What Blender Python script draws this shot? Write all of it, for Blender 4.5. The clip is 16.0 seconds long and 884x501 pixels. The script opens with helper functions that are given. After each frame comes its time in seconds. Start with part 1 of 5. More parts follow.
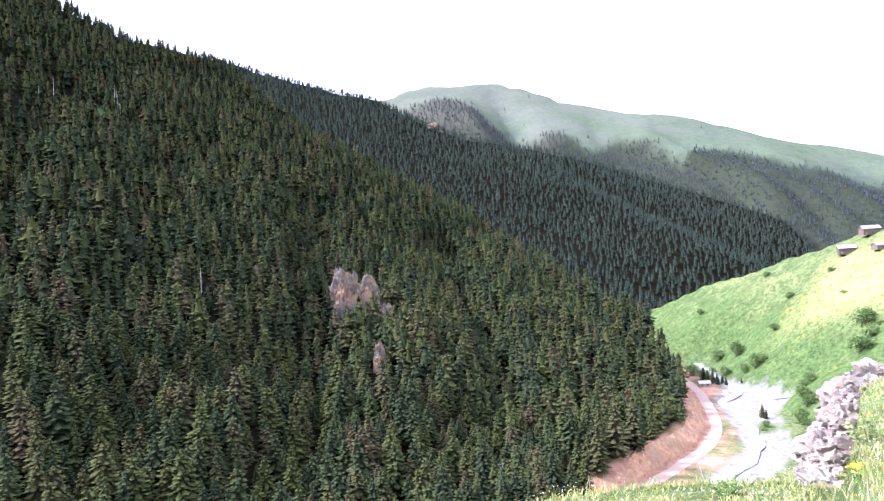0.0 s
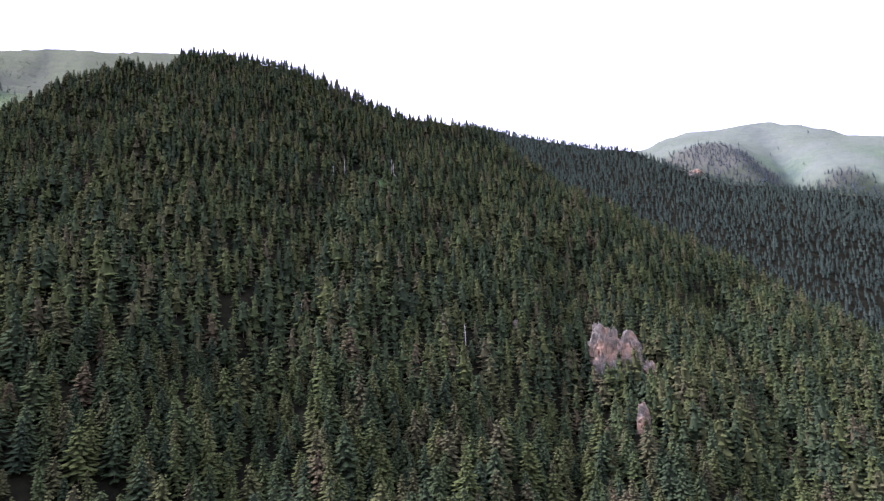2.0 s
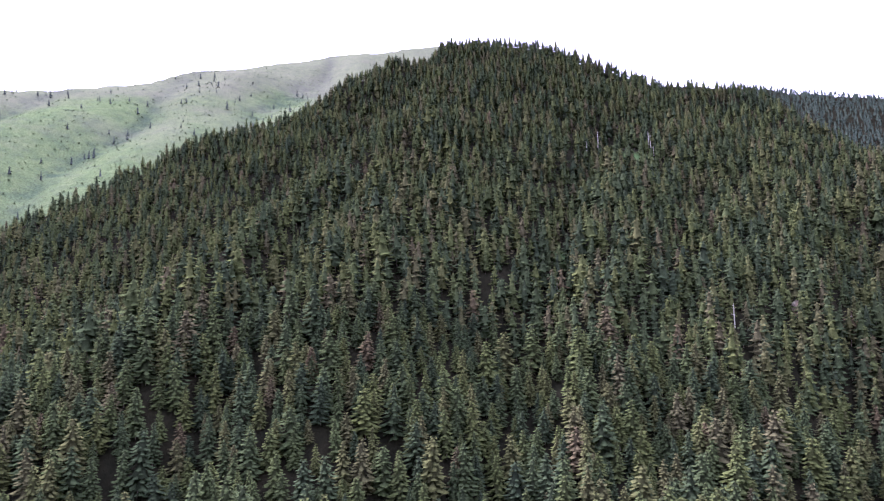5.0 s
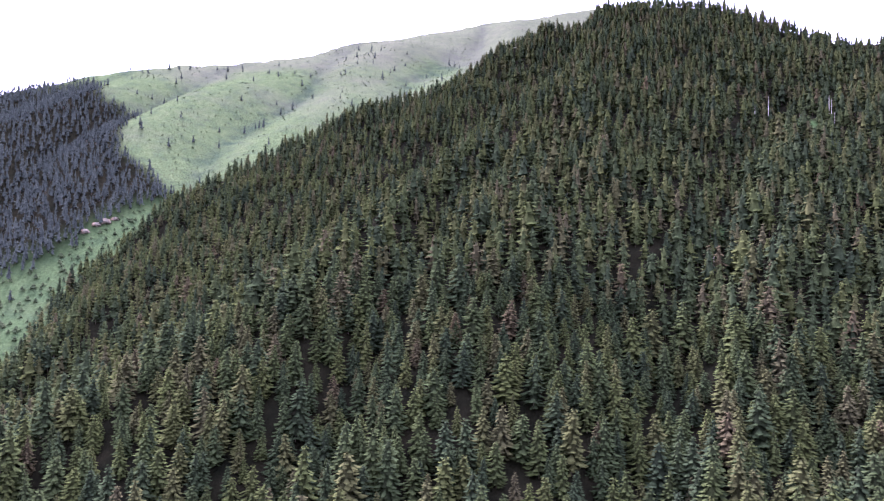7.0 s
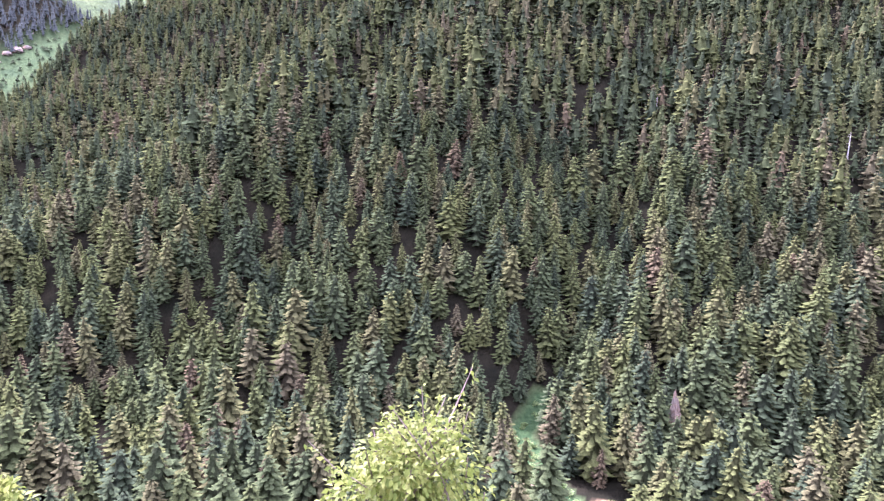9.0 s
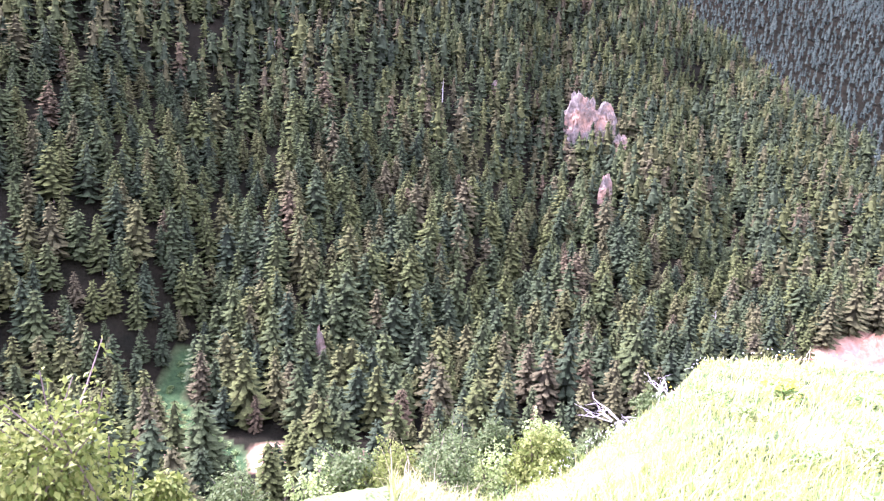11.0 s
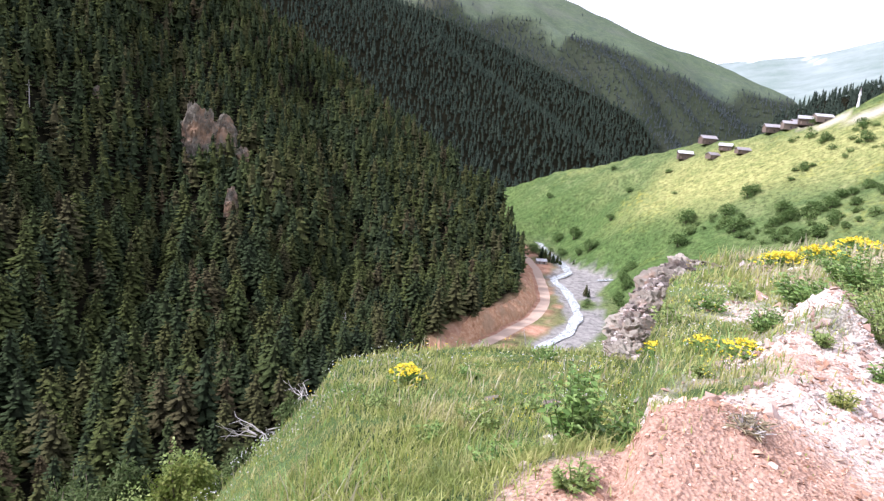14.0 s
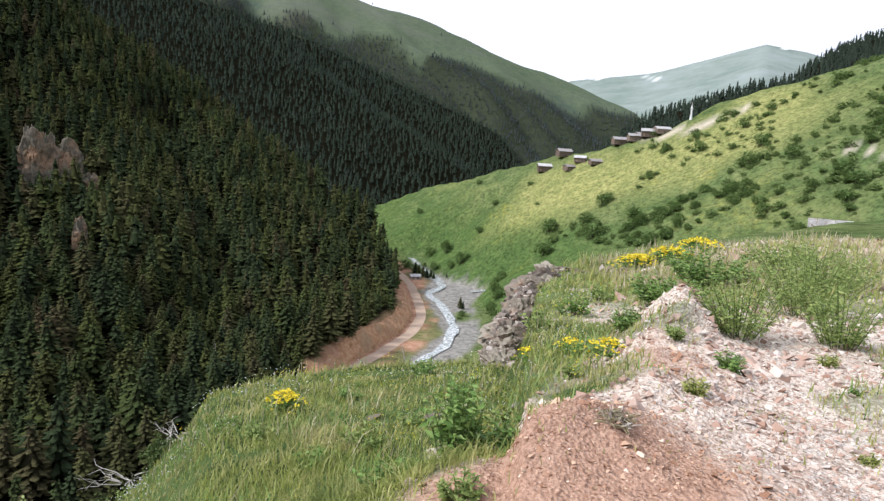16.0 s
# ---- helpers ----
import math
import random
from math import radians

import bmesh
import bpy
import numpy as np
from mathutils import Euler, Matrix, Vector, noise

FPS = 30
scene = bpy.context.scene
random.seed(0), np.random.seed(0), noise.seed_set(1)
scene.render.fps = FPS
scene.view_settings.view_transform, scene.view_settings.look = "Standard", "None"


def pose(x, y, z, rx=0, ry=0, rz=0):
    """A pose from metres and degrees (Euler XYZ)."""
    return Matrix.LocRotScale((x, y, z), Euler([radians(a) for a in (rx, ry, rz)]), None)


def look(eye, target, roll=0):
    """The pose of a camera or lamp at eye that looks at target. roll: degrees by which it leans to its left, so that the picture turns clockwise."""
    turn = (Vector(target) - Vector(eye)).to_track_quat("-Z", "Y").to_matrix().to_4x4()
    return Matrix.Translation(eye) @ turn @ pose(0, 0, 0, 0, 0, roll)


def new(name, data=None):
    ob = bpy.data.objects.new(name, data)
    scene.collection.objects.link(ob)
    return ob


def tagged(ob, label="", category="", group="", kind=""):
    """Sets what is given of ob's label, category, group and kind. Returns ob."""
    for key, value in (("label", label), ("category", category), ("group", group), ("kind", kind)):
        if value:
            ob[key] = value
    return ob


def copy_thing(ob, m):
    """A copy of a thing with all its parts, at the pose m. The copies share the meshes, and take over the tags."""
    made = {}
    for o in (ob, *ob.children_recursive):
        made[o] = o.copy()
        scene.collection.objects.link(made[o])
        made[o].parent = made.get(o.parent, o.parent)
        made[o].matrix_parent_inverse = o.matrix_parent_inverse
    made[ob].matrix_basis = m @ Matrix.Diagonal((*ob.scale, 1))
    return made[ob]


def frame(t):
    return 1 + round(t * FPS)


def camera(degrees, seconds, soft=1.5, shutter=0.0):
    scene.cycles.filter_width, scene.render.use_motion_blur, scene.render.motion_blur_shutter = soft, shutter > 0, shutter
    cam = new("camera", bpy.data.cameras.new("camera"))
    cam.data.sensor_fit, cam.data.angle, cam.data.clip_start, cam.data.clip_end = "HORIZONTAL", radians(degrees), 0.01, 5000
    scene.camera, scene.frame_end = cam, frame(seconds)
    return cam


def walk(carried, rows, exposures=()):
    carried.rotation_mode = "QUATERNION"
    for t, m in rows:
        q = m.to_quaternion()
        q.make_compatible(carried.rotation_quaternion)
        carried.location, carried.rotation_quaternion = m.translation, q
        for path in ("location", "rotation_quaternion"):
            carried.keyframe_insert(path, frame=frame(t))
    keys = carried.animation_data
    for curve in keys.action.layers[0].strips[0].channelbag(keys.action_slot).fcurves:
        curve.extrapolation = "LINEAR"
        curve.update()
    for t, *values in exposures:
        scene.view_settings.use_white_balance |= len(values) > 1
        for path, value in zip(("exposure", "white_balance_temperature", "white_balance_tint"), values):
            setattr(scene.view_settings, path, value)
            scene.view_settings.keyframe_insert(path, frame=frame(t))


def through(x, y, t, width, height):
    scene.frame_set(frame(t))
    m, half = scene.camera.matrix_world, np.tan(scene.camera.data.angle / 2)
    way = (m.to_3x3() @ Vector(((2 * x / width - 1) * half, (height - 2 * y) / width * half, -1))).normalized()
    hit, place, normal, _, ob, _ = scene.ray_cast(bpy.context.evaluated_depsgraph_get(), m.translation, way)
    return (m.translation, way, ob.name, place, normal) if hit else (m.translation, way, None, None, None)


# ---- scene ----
# ---- camera: it stands on the terrace and turns; seconds, bearing, pitch, lean in degrees
EYE = (0.0, 0.0, 1.7)
WALK = [
    (0.0, -26.84, 1.26, -3.19),
    (0.5, -31.87, 0.98, -2.59),
    (1.0, -36.77, 1.61, -0.37),
    (1.5, -41.89, 5.23, -0.66),
    (2.0, -48.39, 7.08, -2.77),
    (2.5, -52.69, 7.28, -3.61),
    (3.0, -54.41, 7.04, -3.04),
    (3.5, -59.29, 6.40, -2.90),
    (4.0, -63.68, 5.53, -2.06),
    (4.2, -65.05, 5.43, -1.87),
    (6.3, -77.87, 5.14, 0.33),
    (6.5, -79.09, 4.39, 0.68),
    (7.0, -82.62, 3.28, 1.58),
    (7.5, -84.10, 3.78, 2.02),
    (8.0, -86.60, 2.03, 2.70),
    (8.5, -85.64, -3.06, 2.09),
    (9.0, -77.47, -10.28, 1.99),
    (9.5, -67.92, -13.01, 3.46),
    (9.7, -63.82, -12.93, 3.49),
    (11.8, -36.80, -12.42, 4.16),
    (12.0, -33.82, -11.57, 4.71),
    (12.5, -25.60, -9.85, 5.01),
    (13.0, -21.17, -9.21, 5.71),
    (13.5, -19.71, -9.52, 5.81),
    (14.0, -14.73, -10.40, 4.98),
    (14.5, -11.82, -8.45, 3.86),
    (15.0, -9.78, -6.71, 3.42),
    (15.5, -5.81, -7.34, 3.35),
    (16.0, -3.90, -8.11, 3.57),
]


cam = camera(66.95, 16.0, soft=1.4)
walk(cam, [(t, pose(*EYE, 90 + pitch, 0, -bearing) @ pose(0, 0, 0, 0, 0, lean)) for t, bearing, pitch, lean in WALK],
     exposures=[(0.0, 1.6, 5300, 33), (0.5, 1.9, 5300, 35), (1.5, 1.65, 5300, 38), (2.2, 1.35, 5300, 41), (3.0, 1.35, 5300, 43), (4.0, 1.85, 5300, 46), (6.5, 2.2, 5300, 51), (8.0, 2.2, 5300, 52),
                (8.6, 2.4, 5400, 52), (9.0, 3.05, 5350, 57), (9.7, 3.15, 5350, 58), (11.8, 2.25, 5300, 56), (12.5, 1.5, 5400, 49), (13.5, 0.95, 5600, 33), (14.5, 0.45, 5750, 18), (16.0, 0.05, 5900, 13)])

# ---- light: a bright clouded sky and a veiled sun from beyond the wooded hill
SUN_BEARING, SUN_HEIGHT = -108.0, 44.0
world = bpy.data.worlds.new("world")
scene.world = world
world.use_nodes = True
wn, wl = world.node_tree.nodes, world.node_tree.links
wn.clear()
w_out = wn.new("ShaderNodeOutputWorld")
w_bg = wn.new("ShaderNodeBackground")
w_sky = wn.new("ShaderNodeTexSky")
w_sky.sky_type, w_sky.sun_disc = "NISHITA", False
w_sky.sun_elevation, w_sky.sun_rotation = radians(SUN_HEIGHT), radians(SUN_BEARING)
w_sky.air_density, w_sky.dust_density = 1.0, 4.0
w_mix = wn.new("ShaderNodeMix")
w_mix.data_type = "RGBA"
w_mix.inputs["Factor"].default_value = 0.93
# thin white cloud over the whole sky, a little brighter towards the horizon
w_co = wn.new("ShaderNodeTexCoord")
w_sep = wn.new("ShaderNodeSeparateXYZ")
wl.new(w_co.outputs["Generated"], w_sep.inputs[0])
w_ramp = wn.new("ShaderNodeMapRange")
for k, v in enumerate((0.0, 0.7, 11.4, 9.0)):
    w_ramp.inputs[k + 1].default_value = v
wl.new(w_sep.outputs["Z"], w_ramp.inputs[0])
w_tint = wn.new("ShaderNodeVectorMath")
w_tint.operation = "SCALE"
w_tint.inputs[0].default_value = (0.98, 0.985, 1.03)
wl.new(w_ramp.outputs[0], w_tint.inputs["Scale"])
wl.new(w_tint.outputs[0], w_mix.inputs[7])
wl.new(w_sky.outputs[0], w_mix.inputs[6])
wl.new(w_mix.outputs[2], w_bg.inputs[0])
w_bg.inputs[1].default_value = 0.108
wl.new(w_bg.outputs[0], w_out.inputs[0])

sun = new("sun", bpy.data.lights.new("sun", "SUN"))
sun.data.energy, sun.data.angle, sun.data.color = 4.8, radians(11), (1.0, 0.95, 0.86)
sb, sh = radians(SUN_BEARING), radians(SUN_HEIGHT)
sun_way = Vector((math.sin(sb) * math.cos(sh), math.cos(sb) * math.cos(sh), math.sin(sh)))
sun.matrix_world = look(sun_way * 100, (0, 0, 0))


# ---- materials
class Nodes:
    """A node material, put together with few words."""

    def __init__(self, name, rough=0.9, spec=0.25):
        self.mat = bpy.data.materials.new(name)
        self.mat.use_nodes = True
        self.n, self.l = self.mat.node_tree.nodes, self.mat.node_tree.links
        self.bsdf = self.n["Principled BSDF"]
        self.bsdf.inputs["Roughness"].default_value = rough
        self.bsdf.inputs["Specular IOR Level"].default_value = spec
        self.coord = self.n.new("ShaderNodeTexCoord").outputs["Object"]

    def noise(self, scale, detail=4.0, rough=0.6, vector=None):
        x = self.n.new("ShaderNodeTexNoise")
        x.inputs["Scale"].default_value, x.inputs["Detail"].default_value = scale, detail
        x.inputs["Roughness"].default_value = rough
        self.l.new(vector or self.coord, x.inputs["Vector"])
        return x.outputs["Fac"]

    def voronoi(self, scale, out="Distance", vector=None):
        x = self.n.new("ShaderNodeTexVoronoi")
        x.inputs["Scale"].default_value = scale
        self.l.new(vector or self.coord, x.inputs["Vector"])
        return x.outputs[out]

    def attr(self, name, out="Fac"):
        x = self.n.new("ShaderNodeAttribute")
        x.attribute_name = name
        return x.outputs[out]

    def island(self):
        return self.n.new("ShaderNodeNewGeometry").outputs["Random Per Island"]

    def random(self):
        return self.n.new("ShaderNodeObjectInfo").outputs["Random"]

    def math(self, op, a, b=0.0):
        x = self.n.new("ShaderNodeMath")
        x.operation = op
        for i, v in enumerate((a, b)):
            if isinstance(v, (int, float)):
                x.inputs[i].default_value = v
            else:
                self.l.new(v, x.inputs[i])
        return x.outputs[0]

    def ramp(self, fac, *stops):
        x = self.n.new("ShaderNodeValToRGB")
        e = x.color_ramp.elements
        while len(e) < len(stops):
            e.new(0.5)
        for i, (p, c) in enumerate(stops):
            e[i].position = p
            e[i].color = (c, c, c, 1) if isinstance(c, (int, float)) else (*c, 1)
        self.l.new(fac, x.inputs[0])
        return x.outputs[0]

    def mix(self, fac, a, b, kind="MIX"):
        x = self.n.new("ShaderNodeMix")
        x.data_type, x.blend_type = "RGBA", kind
        for i, v in ((0, fac), (6, a), (7, b)):
            if isinstance(v, (int, float)):
                x.inputs[i].default_value = v
            elif isinstance(v, tuple):
                x.inputs[i].default_value = (*v, 1)
            else:
                self.l.new(v, x.inputs[i])
        return x.outputs[2]

    def bump(self, height, strength=0.5, distance=0.05):
        x = self.n.new("ShaderNodeBump")
        x.inputs["Strength"].default_value, x.inputs["Distance"].default_value = strength, distance
        self.l.new(height, x.inputs["Height"])
        self.l.new(x.outputs[0], self.bsdf.inputs["Normal"])
        return self

    def done(self, colour, rough=None):
        if isinstance(colour, tuple):
            self.bsdf.inputs["Base Color"].default_value = (*colour, 1)
        else:
            self.l.new(colour, self.bsdf.inputs["Base Color"])
        if rough is not None:
            self.l.new(rough, self.bsdf.inputs["Roughness"])
        return self.mat


def needle_material(name, stops):
    """Needles: every tree has a tone of its own (attribute tone); tips are slightly lighter, and shade inside the crown
    is painted near black (attribute tip).
    """
    m = Nodes(name, 0.95, 0.0)
    place = m.n.new("ShaderNodeNewGeometry").outputs["Position"]
    c = m.ramp(m.attr("tone"), *stops)
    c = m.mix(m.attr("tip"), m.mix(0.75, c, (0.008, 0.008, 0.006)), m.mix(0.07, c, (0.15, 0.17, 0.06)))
    twigs = m.ramp(m.noise(2.6, 3, 0.7, place), (0.34, 0.62), (0.52, 1.0), (0.68, 1.3))
    return m.done(m.mix(1.0, c, twigs, "MULTIPLY"))


def leaf_material(name, a, b, c, spec=0.3, through=0.25, patches=None):
    m = Nodes(name, 0.55, spec)
    col = m.ramp(m.island(), (0.0, a), (0.5, b), (1.0, c))
    if patches:
        col = m.mix(m.ramp(m.noise(0.9, 4, 0.65), (0.48, 0.0), (0.62, 0.75)), col, patches[0])
        col = m.mix(m.ramp(m.noise(1.7, 3, 0.6), (0.5, 0.0), (0.64, 0.7)), col, patches[1])
    m.bsdf.inputs["Transmission Weight"].default_value = 0.0
    m.bsdf.inputs["Subsurface Weight"].default_value = 0.0
    t = m.n.new("ShaderNodeBsdfTranslucent")
    m.l.new(col, t.inputs[0])
    s = m.n.new("ShaderNodeMixShader")
    s.inputs[0].default_value = through
    m.l.new(m.bsdf.outputs[0], s.inputs[1])
    m.l.new(t.outputs[0], s.inputs[2])
    m.l.new(s.outputs[0], m.n["Material Output"].inputs[0])
    return m.done(col)


def ground_material():
    """Forest floor, meadow, gravel and red earth, laid out by the masks of the terrain."""
    m = Nodes("ground", 1.0, 0.0)
    big, mid, fine = m.noise(0.012, 5), m.noise(0.09, 5), m.noise(2.2, 6)
    grass = m.ramp(mid, (0.32, (0.048, 0.080, 0.030)), (0.5, (0.098, 0.138, 0.052)), (0.66, (0.16, 0.182, 0.08)))
    grass = m.mix(m.ramp(big, (0.45, 0.0), (0.62, 0.55)), grass, (0.20, 0.215, 0.08))
    grass = m.mix(m.ramp(m.noise(0.035, 6, 0.7), (0.5, 0.0), (0.62, 0.6)), grass, (0.055, 0.09, 0.035))
    grass = m.mix(m.ramp(fine, (0.35, 0.0), (0.7, 0.5)), grass, (0.07, 0.10, 0.033))
    heath = m.ramp(mid, (0.3, (0.052, 0.076, 0.035)), (0.55, (0.078, 0.104, 0.045)), (0.8, (0.102, 0.122, 0.057)))
    heath = m.mix(m.ramp(m.noise(0.045, 5, 0.7), (0.50, 0.0), (0.62, 0.6)), heath, (0.034, 0.054, 0.032))
    heath = m.mix(m.ramp(m.noise(0.008, 6, 0.7), (0.5, 0.0), (0.68, 0.5)), heath, (0.080, 0.085, 0.055))
    heath = m.mix(m.math("MULTIPLY", m.attr("gulch"), m.ramp(m.noise(0.02, 6, 0.7), (0.4, 0.2), (0.6, 0.85))), heath, (0.030, 0.046, 0.030))
    grass = m.mix(m.attr("high"), grass, heath)
    grass = m.mix(m.math("MULTIPLY", m.attr("flower"), m.ramp(m.noise(0.25, 6, 0.7), (0.48, 0.0), (0.66, 0.55))), grass, (0.40, 0.35, 0.05))
    tufts = m.ramp(m.noise(0.42, 6, 0.75), (0.38, 0.55), (0.5, 1.0), (0.62, 1.3))
    # sunlit patch by the village, painted as paler, yellower grass
    grass = m.mix(m.math("MULTIPLY", m.attr("sun_patch"), 0.8), grass, m.ramp(m.noise(0.12, 6, 0.7), (0.35, (0.17, 0.19, 0.065)), (0.65, (0.32, 0.31, 0.12))))
    # cloud shadow on the low meadow, painted as darker green
    grass = m.mix(m.math("MULTIPLY", m.attr("cloud_shade"), 0.7), grass, m.ramp(m.noise(0.15, 6, 0.7), (0.35, (0.040, 0.075, 0.022)), (0.65, (0.085, 0.135, 0.038))))
    grass = m.mix(1.0, grass, tufts, "MULTIPLY")
    # near black: the shade between the trees is put into the floor colour
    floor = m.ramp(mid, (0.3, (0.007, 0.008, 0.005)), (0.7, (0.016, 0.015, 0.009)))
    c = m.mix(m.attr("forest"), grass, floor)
    c = m.mix(m.attr("glade"), c, m.ramp(m.noise(0.6, 5), (0.35, (0.020, 0.042, 0.016)), (0.65, (0.040, 0.072, 0.026))))
    gravel = m.ramp(m.noise(5.0, 8, 0.75), (0.3, (0.27, 0.22, 0.175)), (0.5, (0.53, 0.46, 0.39)), (0.7, (0.74, 0.68, 0.60)))
    gravel = m.mix(m.ramp(m.noise(0.6, 4), (0.45, 0.0), (0.65, 0.6)), gravel, (0.42, 0.26, 0.19))
    chips = m.ramp(m.voronoi(34.0, "Color"), (0.15, (0.22, 0.15, 0.11)), (0.45, (0.56, 0.47, 0.39)), (0.8, (0.82, 0.77, 0.70)))
    gravel = m.mix(0.55, gravel, chips)
    c = m.mix(m.attr("gravel"), c, gravel)
    bed = m.ramp(m.noise(0.35, 7, 0.7), (0.35, (0.13, 0.125, 0.115)), (0.6, (0.29, 0.275, 0.25)))
    c = m.mix(m.attr("bed"), c, bed)
    red = m.ramp(m.noise(0.25, 6, 0.65), (0.3, (0.24, 0.125, 0.08)), (0.5, (0.36, 0.205, 0.135)), (0.7, (0.45, 0.30, 0.21)))
    c = m.mix(m.attr("red"), c, red)
    soil = m.ramp(m.noise(22.0, 8, 0.75), (0.3, (0.21, 0.115, 0.072)), (0.5, (0.36, 0.215, 0.142)), (0.7, (0.50, 0.335, 0.235)))
    soil = m.mix(0.4, soil, m.ramp(m.voronoi(60.0, "Color"), (0.2, (0.17, 0.09, 0.065)), (0.8, (0.50, 0.33, 0.26))))
    c = m.mix(m.attr("soil"), c, soil)
    rock = m.ramp(m.noise(0.05, 7, 0.7), (0.3, (0.085, 0.080, 0.062)), (0.7, (0.14, 0.125, 0.10)))
    c = m.mix(m.attr("rock"), c, rock)
    # distance haze painted blue-grey over the far peak, faintly over the green mountain
    c = m.mix(m.attr("haze_tint"), c, m.ramp(m.noise(0.004, 7, 0.7), (0.35, (0.17, 0.215, 0.19)), (0.65, (0.27, 0.31, 0.30))))
    c = m.mix(m.attr("snow"), c, (0.85, 0.86, 0.88))
    m.bump(m.math("ADD", m.math("MULTIPLY", m.mix(0.5, m.noise(9.0, 8, 0.7), m.voronoi(38.0)), 0.05), m.math("MULTIPLY", m.noise(0.33, 5, 0.65), 1.1)), 0.8, 1.0)
    return m.done(c)


GROUND = ground_material()
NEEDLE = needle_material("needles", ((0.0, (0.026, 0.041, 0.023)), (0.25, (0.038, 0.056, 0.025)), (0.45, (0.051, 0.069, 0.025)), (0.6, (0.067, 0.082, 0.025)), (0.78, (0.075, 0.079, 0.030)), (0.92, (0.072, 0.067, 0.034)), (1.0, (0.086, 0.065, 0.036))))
# aerial haze put into the needle colour: bluer and paler with distance
NEEDLE_MID_HAZE = needle_material("needles_mid_haze", ((0.0, (0.032, 0.049, 0.039)), (0.5, (0.045, 0.067, 0.052)), (1.0, (0.062, 0.085, 0.062))))
NEEDLE_HAZE = needle_material("needles_haze", ((0.0, (0.042, 0.053, 0.052)), (0.5, (0.055, 0.070, 0.066)), (1.0, (0.074, 0.090, 0.080))))
NEEDLE_HAZE_BLUE = needle_material("needles_haze_blue", ((0.0, (0.062, 0.078, 0.088)), (0.5, (0.076, 0.095, 0.102)), (1.0, (0.095, 0.116, 0.115))))
BARK = Nodes("bark", 0.95)
BARK = BARK.done(BARK.ramp(BARK.noise(3.0), (0.3, (0.06, 0.045, 0.035)), (0.7, (0.16, 0.125, 0.10))))


# ---- the land: one sheet, from the terrace under the camera to the horizon
def lattice(x, y, seed):
    """Smooth noise from -1 to 1 on a unit grid."""
    xi, yi = np.floor(x).astype(np.int64), np.floor(y).astype(np.int64)
    fx, fy = x - xi, y - yi
    fx, fy = fx * fx * (3 - 2 * fx), fy * fy * (3 - 2 * fy)

    def at(i, j):
        h = (i * 374761393 + j * 668265263 + seed * 974711) & 0x7FFFFFFF
        h = ((h ^ (h >> 13)) * 1274126177) & 0x7FFFFFFF
        return ((h ^ (h >> 16)) & 0xFFFF) / 32767.5 - 1

    a = at(xi, yi) * (1 - fx) + at(xi + 1, yi) * fx
    b = at(xi, yi + 1) * (1 - fx) + at(xi + 1, yi + 1) * fx
    return a * (1 - fy) + b * fy


def rugged(x, y, size, seed, octaves=4, keep=0.5):
    out, amp = 0.0, 1.0
    for k in range(octaves):
        out = out + amp * lattice(x / size + 17.3 * k, y / size - 9.1 * k, seed + k)
        size, amp = size / 2, amp * keep
    return out


def slope_plane(x, y, uphill, steep, base):
    a = radians(uphill)
    return base + steep * (x * math.sin(a) + y * math.cos(a))


def furrows(x, y, uphill, wide, seed):
    """Ribs and sharp gullies that run down a slope, from -1 in the gullies to 1 on the ribs."""
    a = radians(uphill)
    up, side = x * math.sin(a) + y * math.cos(a), x * math.cos(a) - y * math.sin(a)
    side = side + 0.5 * wide * lattice(up / (2.5 * wide), side / (2.5 * wide), seed + 1)
    return np.abs(lattice(side / wide, up / (6 * wide), seed)) * 2.4 - 1 + 0.5 * np.abs(lattice(2.3 * side / wide, up / (3 * wide), seed + 2))


def line(b, *pairs):
    """A distance for every bearing, between the given pairs of bearing and distance."""
    return np.interp(b, [p[0] for p in pairs], [p[1] for p in pairs])


def along(x, y, points):
    """Distance to a polyline in plan, and how far along it the nearest place lies."""
    best, where, gone = np.full(np.shape(x), 1e9), np.zeros(np.shape(x)), 0.0
    for (ax, ay), (bx, by) in zip(points, points[1:]):
        lx, ly = bx - ax, by - ay
        n = math.hypot(lx, ly)
        k = np.clip(((x - ax) * lx + (y - ay) * ly) / (n * n), 0, 1)
        d = np.hypot(x - ax - k * lx, y - ay - k * ly)
        where = np.where(d < best, gone + k * n, where)
        best = np.minimum(best, d)
        gone += n
    return best, where


def bearing_range(x, y):
    return np.hypot(x, y), np.degrees(np.arctan2(x, y))


def smooth(a, b, v):
    k = np.clip((v - a) / (b - a), 0, 1)
    return k * k * (3 - 2 * k)


# bare crags in the wood: place and half sizes
CLIFF_ROCKS = ((-217, 303.5, -12, 6.2, 6.5, 14.5), (-207, 313, -14, 7.0, 7, 11.5), (-212, 307, -15, 6.5, 6, 12.5), (-194, 312.5, -26, 4.8, 5, 9), (-171, 268, -43, 3.0, 3.5, 9), (-253, 276.6, 0, 2.6, 3, 7.5))
CANOPY = 12.5     # the woods' roof stands this high over their floor
ROAD = [(-190, -40), (-150, 20), (-122, 75), (-92, 150), (-66, 215), (-50, 247), (-41, 277), (-33, 309), (-32, 344), (-39, 384), (-48, 426), (-60, 462), (-84, 515)]
RIVER = [(-175, -60), (-120, 20), (-95, 80), (-68, 160), (-44, 225), (-30, 255), (-21, 276), (-15, 295), (-14, 326), (-20, 362), (-27, 385), (-36, 406), (-30, 418), (-27, 432), (-36, 463), (-51, 506), (-66, 553), (-90, 630), (-110, 700)]
